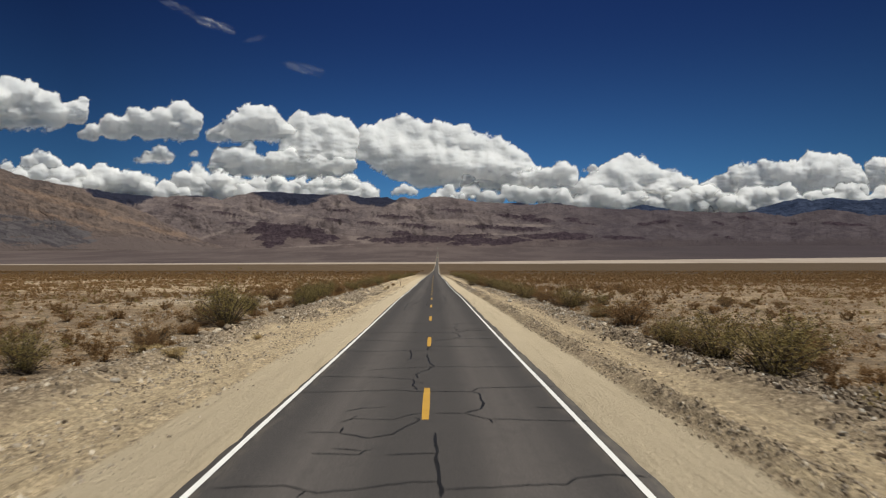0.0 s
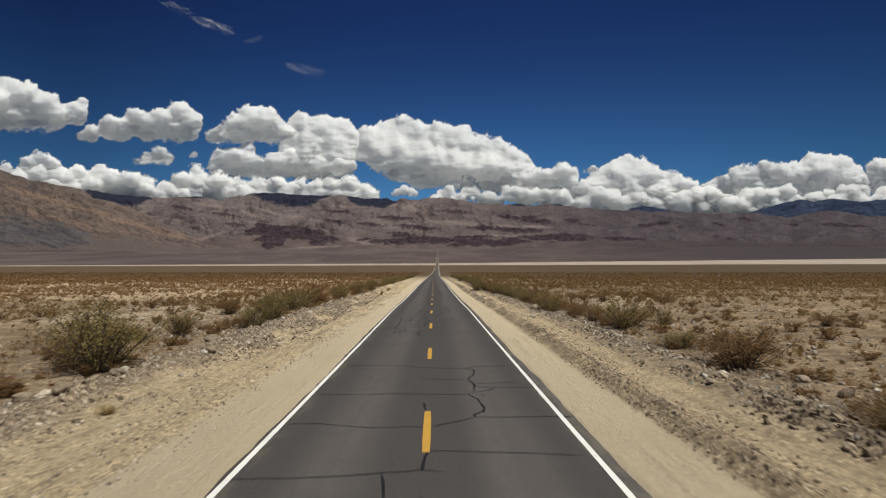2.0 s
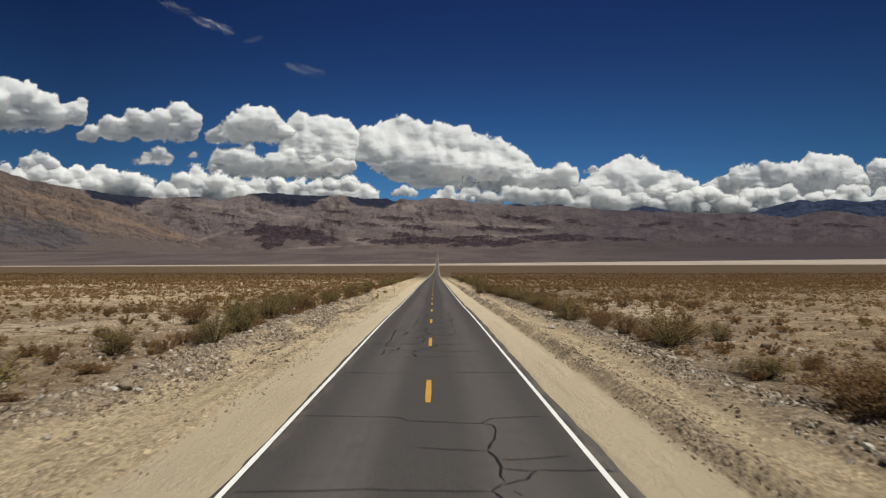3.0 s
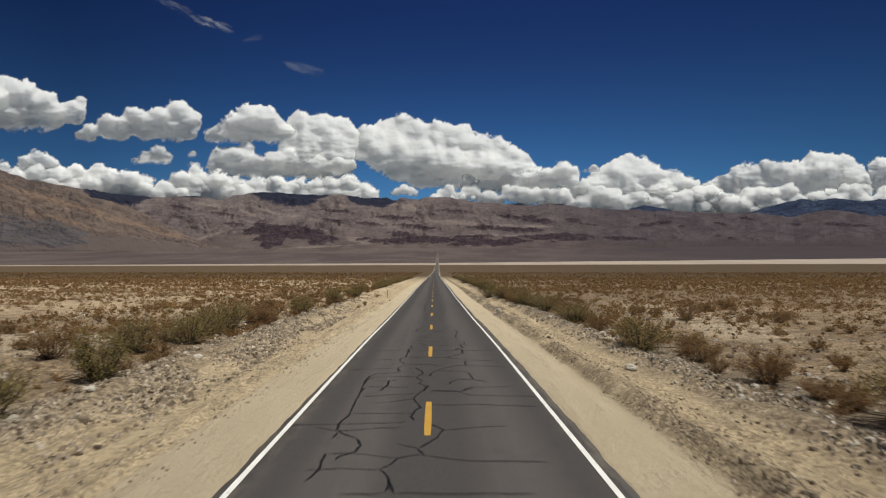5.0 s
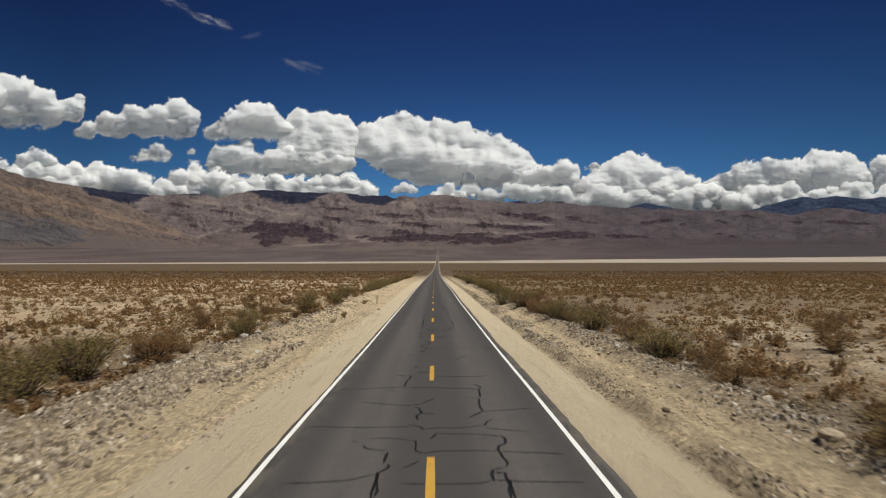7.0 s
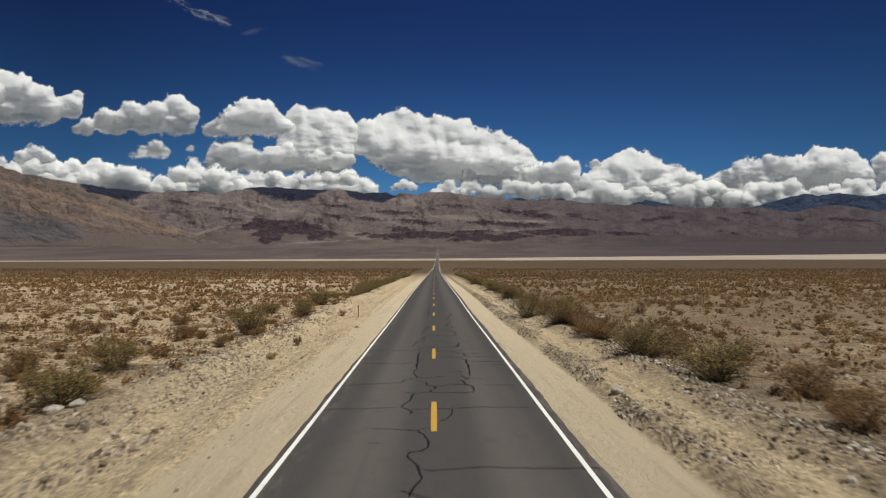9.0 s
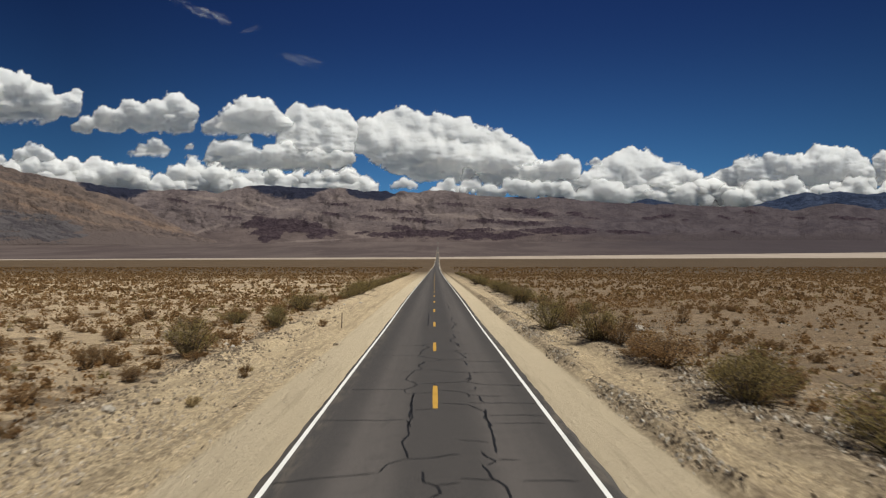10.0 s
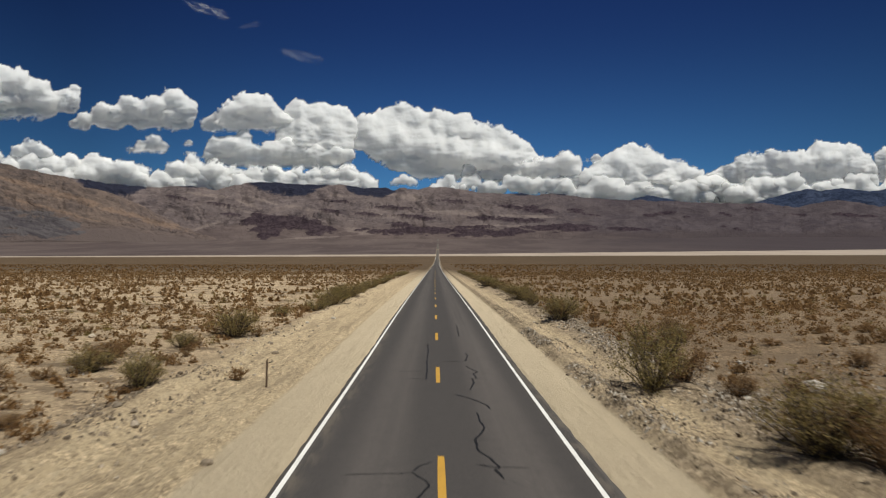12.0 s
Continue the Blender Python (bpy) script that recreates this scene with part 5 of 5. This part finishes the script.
crack(0.047, -3.38, 16.58, -2.34, 16.64, -0.84, 16.84, -0.30, 16.61, 1.21, 16.58, 1.45, 17.11, 3.64, 17.31)
crack(0.061, -0.25, 16.78, -0.29, 17.01, -0.39, 17.45, -0.36, 17.87, -0.42, 18.36, -0.49, 18.40)
crack(0.047, -0.36, 17.84, 0.17, 17.71)
crack(0.047, -3.27, 18.91, -1.68, 18.81, -1.10, 18.58, -0.49, 18.40)
crack(0.051, -0.28, 18.53, -0.35, 19.21, -0.21, 19.62, 0.02, 20.06, 0.10, 20.53, 0.23, 20.62)
crack(0.061, 0.23, 20.62, 0.14, 21.04, 0.01, 21.88, -0.06, 23.53)
crack(0.047, -1.97, 20.04, -1.41, 20.26, -0.68, 20.44, 0.23, 20.62, 1.87, 20.65, 3.40, 20.58)
crack(0.061, -0.08, 24.70, -0.02, 25.68, 0.03, 25.96)
crack(0.047, -3.40, 24.42, -1.93, 24.48, -0.96, 24.63, -0.10, 24.79, 0.29, 24.70)
crack(0.047, 0.03, 25.96, 1.63, 25.84, 3.03, 25.63)
crack(0.051, -0.77, 24.55, -0.67, 23.53, -0.65, 22.38, -0.79, 22.07)
crack(0.047, -0.65, 22.38, -0.16, 22.31)
crack(0.047, -3.44, 28.12, -2.54, 28.10, -1.78, 27.87, -1.18, 27.68, -0.50, 27.77, -0.09, 27.74)
crack(0.051, 0.10, 27.74, 0.45, 28.06, 0.93, 28.43, 1.17, 28.67)
crack(0.061, 1.17, 28.67, 1.15, 28.93, 1.27, 29.06, 1.42, 29.23, 1.49, 29.69, 1.41, 30.16, 1.38, 30.71, 1.19, 31.16, 1.10, 31.31)
crack(0.047, 1.17, 28.67, 2.06, 28.69, 3.62, 28.73)
crack(0.047, -3.30, 31.33, -1.43, 31.44, -0.11, 31.37, 1.10, 31.31)
crack(0.051, 1.10, 31.31, 1.37, 31.70)
crack(0.061, 1.38, 31.80, 1.34, 32.01, 1.42, 32.56, 1.35, 33.22, 1.23, 33.60)
crack(0.047, 1.41, 32.45, 2.06, 32.33)
crack(0.051, 1.36, 31.65, 1.80, 31.90, 2.04, 32.38)
crack(0.047, 1.47, 31.30, 1.64, 31.11)
crack(0.047, 2.04, 32.38, 3.54, 32.30)
crack(0.047, 1.48, 32.97, 2.84, 33.20)
crack(0.047, -0.26, 33.82, 0.47, 33.62, 1.23, 33.60)
crack(0.051, 1.23, 33.60, 1.48, 34.50, 1.58, 35.10, 1.57, 35.58, 1.29, 35.75)
crack(0.047, -3.31, 36.61, -0.82, 36.39, -0.45, 35.95, 1.29, 35.75, 1.59, 36.27, 2.86, 36.43)
crack(0.051, -0.06, 29.32, -0.14, 30.10, -0.17, 30.27)
crack(0.047, -3.46, 42.97, -1.03, 42.77)
crack(0.047, 0.90, 42.91, 3.55, 42.87)
crack(0.047, -1.55, 46.71, -0.96, 46.68, -0.82, 46.78)
crack(0.061, -0.79, 46.78, -0.71, 47.10, -0.76, 47.44, -0.86, 47.74, -0.95, 47.93)
crack(0.061, -0.76, 47.38, -0.68, 47.04, -0.61, 46.72)
crack(0.047, -0.61, 46.72, 0.39, 46.66, 1.85, 46.69)
crack(0.047, -2.40, 47.95, -1.76, 48.00, -0.95, 47.93)
crack(0.051, -0.95, 47.93, -0.79, 48.25, -0.67, 48.56, -0.25, 48.81, -0.07, 48.73)
crack(0.061, -2.26, 47.31, -2.15, 47.94, -2.18, 48.41, -2.20, 48.95)
crack(0.047, -2.20, 48.95, -1.68, 48.98, -0.82, 48.60, -0.67, 48.56)
crack(0.061, -1.91, 48.51, -1.88, 48.76, -1.57, 49.05, -1.53, 49.53, -1.70, 50.05, -2.08, 50.42, -2.23, 50.71)
crack(0.061, -2.24, 50.05, -2.21, 50.56)
crack(0.061, -2.23, 50.71, -2.29, 51.33, -2.18, 51.99, -2.19, 52.79, -2.20, 53.82, -2.20, 54.59)
crack(0.047, -2.78, 50.97, -2.19, 50.71, -1.53, 50.80, -0.72, 50.94)
crack(0.051, -0.70, 49.56, -0.26, 49.23)
crack(0.061, -0.26, 49.23, -0.13, 48.80)
crack(0.061, -0.26, 49.23, 0.17, 50.06, 0.31, 50.67, -0.01, 51.19)
crack(0.047, -0.07, 48.73, 0.78, 48.40, 2.37, 48.34)
crack(0.047, 0.31, 50.67, 1.21, 50.91, 1.91, 51.05)
crack(0.047, -3.68, 51.24, -2.27, 51.22, -0.60, 51.41)
crack(0.061, -0.42, 51.57, -0.51, 51.97, -0.43, 52.58, -0.30, 52.96, -0.42, 53.44, -0.53, 54.17)
crack(0.051, -0.53, 54.17, -0.33, 54.97, -0.13, 56.03)
crack(0.047, -2.13, 52.35, -0.49, 52.27)
crack(0.047, -1.68, 53.53, -1.51, 53.53, -0.48, 54.09)
crack(0.047, -2.11, 54.43, -0.41, 54.80)
crack(0.047, -0.05, 53.23, 1.16, 53.35, 2.96, 53.05)
crack(0.047, -0.03, 55.22, 0.82, 55.04)
crack(0.051, 0.82, 55.04, 1.32, 55.91)
crack(0.051, 0.82, 55.04, 1.28, 54.54)
crack(0.047, 1.28, 54.54, 3.36, 54.35)
crack(0.051, -2.20, 54.59, -2.31, 56.84, -2.23, 57.90)
crack(0.051, -1.65, 55.33, -1.48, 55.95, -1.46, 56.92)
crack(0.051, 1.27, 68.31, 1.38, 68.76, 1.52, 69.05)
crack(0.061, -0.45, 68.96, -0.51, 69.45, -0.39, 69.71, -0.42, 70.25, -0.58, 70.54)
crack(0.047, -0.47, 69.65, 0.08, 69.57)
crack(0.047, -2.23, 71.16, -1.52, 70.92, -0.83, 70.61, -0.42, 70.83, 0.00, 71.60)
crack(0.051, 0.92, 69.18, 1.09, 69.49, 1.36, 69.95)
crack(0.061, 1.36, 69.95, 1.30, 70.65, 1.36, 71.58)
crack(0.047, 0.90, 71.91, 1.36, 71.58)
crack(0.047, 1.36, 69.95, 2.10, 70.07, 2.79, 70.34)
crack(0.061, 1.43, 71.82, 1.48, 72.98, 1.56, 73.47, 1.36, 73.98)
crack(0.047, -3.21, 73.06, -1.35, 73.41, -0.19, 73.30, 1.53, 73.17)
crack(0.061, -1.06, 73.51, -1.01, 74.56, -0.90, 75.36, -0.96, 75.73)
crack(0.047, -1.51, 75.86, -0.89, 75.48)
crack(0.047, -0.76, 76.10, 0.01, 76.75)
crack(0.047, -1.51, 73.03, -1.30, 72.75)
crack(0.051, -0.80, 77.47, -0.77, 78.06)
crack(0.047, 0.22, 75.46, 1.71, 75.44)
crack(0.051, 1.71, 75.44, 1.96, 75.81)
crack(0.051, 0.90, 79.63, 1.49, 81.26)
crack(0.051, -1.20, 80.92, -1.07, 81.68)
crack(0.047, -0.83, 82.68, 0.02, 82.06)
crack(0.047, -2.87, 64.35, -1.62, 64.51, -1.17, 64.81)
crack(0.061, -1.07, 63.62, -1.05, 63.93, -1.13, 64.44, -1.14, 64.88, -0.97, 65.14, -0.93, 65.31, -0.98, 65.41)
crack(0.061, -1.06, 65.48, -1.06, 66.24)
crack(0.051, -1.62, 66.75, -1.55, 66.45, -1.06, 66.24)
crack(0.047, -1.92, 67.06, -1.76, 66.97)
crack(0.051, -0.63, 65.10, -0.47, 65.40, -0.34, 65.61)
crack(0.047, -0.64, 64.29, 0.05, 64.22, 0.79, 64.27, 1.13, 64.47)
crack(0.047, 1.13, 64.47, 1.93, 64.40, 2.82, 64.30)
crack(0.061, 1.34, 63.58, 1.36, 64.03, 1.43, 64.47)
crack(0.061, 1.12, 64.41, 1.10, 64.78, 1.15, 65.01, 1.43, 65.17)
crack(0.061, 1.43, 65.17, 1.50, 65.44, 1.45, 65.89, 1.40, 66.41, 1.46, 66.62, 1.63, 66.83, 1.65, 67.20, 1.57, 67.44)
crack(0.047, 1.57, 67.44, 0.82, 67.59, -0.00, 67.61)
crack(0.047, -0.25, 66.11, 0.37, 66.26, 1.12, 66.29, 2.83, 66.06)
crack(0.051, -0.11, 67.18, -0.03, 67.36, 0.03, 67.65)
crack(0.061, -0.25, 66.11, -0.41, 66.23, -0.46, 66.86, -0.43, 67.09)
crack(0.047, -1.55, 67.29, -0.94, 67.23, -0.46, 66.95)
crack(0.047, -3.24, 68.33, -1.72, 68.25, -0.65, 68.29)
crack(0.061, -0.70, 68.51, -0.36, 68.23, -0.31, 67.91)
crack(0.047, -0.29, 68.07, 0.86, 68.21, 1.29, 68.48)
crack(0.047, 1.29, 68.15, 2.30, 67.77)
crack(0.061, -0.59, 82.29, -0.58, 82.63, -0.50, 82.93, -0.37, 83.31, -0.43, 83.64, -0.45, 83.92, -0.61, 84.37, -0.76, 84.77, -0.70, 85.02, -0.44, 85.10, -0.27, 85.40, -0.27, 86.00, -0.40, 86.51, -0.60, 86.88)
crack(0.047, -1.94, 87.18, -1.17, 87.05, -0.60, 86.88, -0.26, 87.26)
crack(0.047, -0.45, 83.92, -0.26, 83.78, 0.26, 83.88, 0.87, 83.98, 2.70, 83.91, 3.56, 83.90)
crack(0.047, -1.78, 85.79, -1.36, 85.83)
crack(0.047, -3.58, 89.34, -2.31, 89.36, -1.16, 89.54)
crack(0.061, -1.16, 89.54, -1.07, 89.95, -0.92, 90.38, -0.87, 90.85, -0.83, 91.44)
crack(0.047, -1.26, 91.76, -0.83, 91.44, -0.28, 91.64, 0.32, 91.53, 1.15, 91.62)
crack(0.051, -1.16, 89.54, -0.92, 89.22, -0.82, 88.92, -0.84, 88.60)
crack(0.047, -0.83, 89.22, 0.25, 89.28, 0.64, 89.35, 1.17, 89.50, 2.86, 89.48)
crack(0.051, 0.43, 89.28, 0.40, 88.76, 0.32, 88.35, 0.19, 88.02, 0.04, 87.84)
crack(0.047, -3.58, 92.77, -2.27, 93.19, -1.38, 93.37)
crack(0.051, -1.38, 93.37, -1.24, 93.91, -0.86, 94.25)
crack(0.047, -0.86, 94.25, -0.30, 94.32, 0.41, 94.60)
crack(0.061, -0.77, 94.25, -0.91, 95.01, -0.99, 95.57, -0.84, 96.26, -0.93, 97.10, -0.82, 97.90, -0.91, 99.58, -0.89, 101.27)
crack(0.061, -0.25, 91.59, -0.24, 92.02, -0.05, 92.25, -0.13, 92.54, -0.37, 92.78, -0.46, 93.49)
crack(0.047, -0.21, 92.60, 0.36, 92.77)
crack(0.061, 1.15, 91.62, 1.29, 92.00, 1.27, 92.52, 1.09, 92.89, 0.96, 93.47, 0.90, 93.87)
crack(0.061, 0.92, 94.83, 1.06, 94.37, 1.23, 94.08, 0.99, 93.80)
crack(0.047, 1.24, 94.22, 1.80, 94.21)
crack(0.061, 1.27, 94.67, 1.34, 95.54, 1.35, 96.68, 1.35, 97.87, 1.38, 98.96)
crack(0.047, 0.36, 93.02, 1.17, 92.88)
crack(0.047, 1.66, 92.88, 2.80, 92.86)
crack(0.047, 0.44, 95.72, 1.19, 95.54)
crack(0.061, -1.07, 109.67, -0.90, 109.89, -0.89, 110.44, -0.84, 111.19, -0.74, 111.74, -0.43, 112.63, -0.52, 112.95, -0.82, 113.49)
crack(0.047, -2.34, 113.38, -0.82, 113.42)
crack(0.051, -0.82, 113.49, -0.62, 113.91, -0.35, 114.20)
crack(0.047, -3.13, 111.89, -2.02, 111.93)
crack(0.047, -0.04, 111.13, 0.77, 111.17, 1.31, 111.60, 1.81, 111.87)
crack(0.061, 1.19, 113.05, 1.06, 113.60, 1.19, 113.74, 1.03, 114.48, 0.78, 114.96, 0.78, 115.97, 0.96, 116.43, 1.13, 117.09, 1.04, 117.70, 1.03, 118.79)
crack(0.047, 0.64, 113.96, 1.16, 113.74, 1.88, 113.80)
crack(0.061, 1.49, 119.25, 1.44, 119.73, 0.96, 120.63, 0.42, 121.32)
crack(0.061, -0.95, 106.89, -0.73, 107.29, -0.63, 107.50, -0.62, 107.86)
crack(0.047, -0.62, 107.92, 0.11, 108.18, 0.17, 108.25)
crack(0.051, 0.17, 108.25, -0.14, 108.73, -0.53, 109.12, -1.07, 109.67)
crack(0.047, -3.49, 109.93, -1.94, 109.86, -1.07, 109.67)
crack(0.061, -3.77, 109.80, -3.71, 109.93)
crack(0.047, 0.17, 108.25, 0.49, 108.39, 0.86, 108.31)
crack(0.051, 0.86, 108.31, 1.16, 108.71, 1.37, 109.10)
crack(0.061, 1.37, 109.10, 1.24, 109.51, 1.19, 109.95, 1.14, 110.51)
crack(0.061, 1.23, 110.04, 1.46, 110.50)
crack(0.051, 1.14, 110.51, 0.94, 110.91, 0.77, 111.17)
crack(0.047, 0.86, 108.31, 1.32, 107.99, 2.99, 107.80)
crack(0.061, 1.22, 108.06, 1.23, 107.51, 1.26, 106.86)
crack(0.047, 1.48, 110.41, 2.37, 110.49)
crack(0.061, 1.02, 121.95, 1.12, 122.84, 1.26, 123.36, 1.21, 124.25)
crack(0.061, 1.39, 124.25, 1.34, 125.21, 1.55, 125.72, 1.23, 126.52, 1.13, 127.08)
crack(0.047, 1.09, 124.26, 1.55, 124.13)
crack(0.061, 1.14, 128.27, 1.37, 129.91, 1.24, 130.81)
crack(0.061, -0.66, 124.05, -0.64, 126.15, -0.69, 128.30, -0.64, 130.84, -0.70, 133.87)
crack(0.047, -1.45, 124.29, -0.66, 124.05)
crack(0.047, -1.89, 125.77, -0.79, 125.88)
crack(0.047, -0.02, 128.29, 0.92, 128.28)
crack(0.061, 1.22, 137.51, 1.32, 143.82)
crack(0.061, -2.27, 56.37, -2.23, 57.06, -2.07, 57.51)
crack(0.047, -2.08, 57.58, -1.42, 57.65, -0.55, 57.60)
crack(0.051, -2.25, 57.20, -2.22, 57.71, -2.06, 58.25, -1.69, 58.33, -1.28, 58.50)
crack(0.061, -1.32, 58.50, -1.18, 58.78, -1.30, 59.02, -1.31, 59.43, -1.26, 59.80)
crack(0.047, -3.20, 59.00, -2.29, 59.29, -1.41, 59.43)
crack(0.051, -1.26, 59.80, -1.03, 60.07, -0.96, 60.24)
crack(0.047, -0.96, 60.24, -0.46, 60.35, -0.01, 60.23, 0.35, 59.83)
crack(0.061, -1.06, 60.48, -1.30, 60.98, -1.40, 61.78, -1.15, 62.20, -1.14, 63.55, -1.15, 64.94)
crack(0.047, -2.49, 61.52, -1.40, 61.78)
crack(0.047, -1.73, 60.43, -1.06, 60.48)
crack(0.047, -1.15, 62.20, -0.10, 62.34, 0.66, 62.03, 1.51, 61.59)
crack(0.061, 0.66, 62.03, 0.92, 62.70, 1.41, 63.43, 1.38, 64.41, 1.38, 64.90, 1.09, 64.90)
crack(0.061, -0.64, 59.52, -0.41, 58.77, -0.33, 58.31, -0.41, 58.01, -0.55, 57.60)
crack(0.047, -0.39, 58.09, -0.19, 57.96, -0.07, 57.84)
crack(0.061, -0.06, 57.75, -0.02, 58.31, 0.20, 58.86)
crack(0.061, -0.55, 57.60, -0.41, 57.03, -0.32, 56.81, -0.44, 56.35, -0.21, 55.94, -0.10, 55.85, -0.20, 55.56, -0.24, 55.13)
crack(0.047, 0.20, 58.86, 0.73, 58.75, 1.20, 58.75)
crack(0.061, 1.20, 58.75, 1.36, 58.37, 1.41, 57.86, 1.44, 57.15)
crack(0.051, 1.43, 57.04, 0.97, 57.08, 0.65, 56.70, 0.59, 56.20)
crack(0.051, 1.43, 57.04, 1.74, 56.85, 1.86, 56.64)
crack(0.051, 0.20, 58.90, 0.48, 59.45, 1.01, 60.04, 1.38, 60.09)
crack(0.061, 1.38, 60.09, 1.34, 60.81, 1.45, 61.26)
crack(0.047, 1.38, 60.09, 1.94, 59.86, 2.81, 59.85)
crack(0.047, 1.50, 61.46, 2.59, 61.24)
crack(0.047, -1.91, 56.91, -1.67, 56.83, -1.22, 56.93)
crack(0.061, -1.48, 56.87, -1.45, 56.27, -1.53, 55.87, -1.56, 55.58, -1.60, 55.26)
crack(0.047, -2.17, 55.88, -1.53, 55.84, -0.78, 55.74)
crack(0.051, -2.24, 55.01, -2.19, 55.40, -2.14, 55.73)
crack(0.061, -0.01, 55.03, 0.06, 55.18, 0.65, 55.17, 0.94, 55.01)
crack(0.051, 0.94, 55.01, 1.07, 55.32, 1.24, 55.48, 1.38, 55.77)
crack(0.047, 1.38, 55.77, 2.56, 55.84)
crack(0.061, -0.84, 96.90, -0.86, 97.23, -0.97, 97.66)
crack(0.061, -0.88, 97.84, -0.93, 98.45, -0.89, 98.81, -0.95, 98.97)
crack(0.061, -0.92, 99.08, -0.92, 99.91, -0.91, 100.50, -0.90, 101.09)
crack(0.047, -0.93, 98.81, -0.51, 98.88, -0.23, 98.99)
crack(0.047, -3.33, 97.72, -2.16, 97.64, -1.01, 97.69)
crack(0.047, -1.19, 101.20, -0.49, 101.19, -0.12, 101.18)
crack(0.051, -1.16, 101.20, -1.23, 101.74, -1.01, 102.08, -0.79, 102.61, -0.94, 103.00, -1.29, 103.61, -1.19, 104.56, -0.99, 105.61, -0.67, 105.87, -0.89, 106.70, -0.65, 107.91)
crack(0.047, -3.30, 101.82, -1.28, 101.79)
crack(0.047, -0.76, 102.74, 0.31, 102.98, 1.00, 103.23, 1.61, 102.64, 3.53, 102.37)
crack(0.061, -0.17, 102.48, -0.16, 102.99)
crack(0.047, -0.04, 101.66, 0.65, 101.44, 0.93, 101.17)
crack(0.051, 0.93, 101.17, 1.04, 100.71, 0.96, 100.57)
crack(0.047, 1.05, 100.81, 2.13, 100.70)
crack(0.047, 0.96, 101.59, 1.28, 101.70)
crack(0.061, 1.27, 101.70, 1.33, 102.28)
crack(0.061, 1.44, 99.74, 1.34, 100.10, 1.34, 100.71)
crack(0.047, 0.01, 99.68, 0.85, 99.54)
crack(0.047, 0.90, 99.75, 3.47, 99.67)
crack(0.051, 0.85, 99.54, 1.10, 99.05, 1.32, 98.67)
crack(0.061, 1.32, 98.67, 1.35, 98.21, 1.25, 97.88, 1.35, 97.44, 1.41, 97.06, 1.27, 96.86)
crack(0.047, 1.34, 98.17, 2.11, 98.20, 3.07, 98.12)
crack(0.047, 1.43, 97.26, 2.98, 97.32)
crack(0.047, -1.51, 105.28, -0.95, 105.44)
crack(0.047, -0.38, 105.78, 0.38, 105.26, 1.27, 105.08, 2.65, 105.22)
crack(0.061, 1.27, 105.08, 1.24, 104.14, 1.06, 103.64, 1.30, 103.85, 1.08, 103.23)
crack(0.061, -1.49, 97.30, -1.42, 97.42)
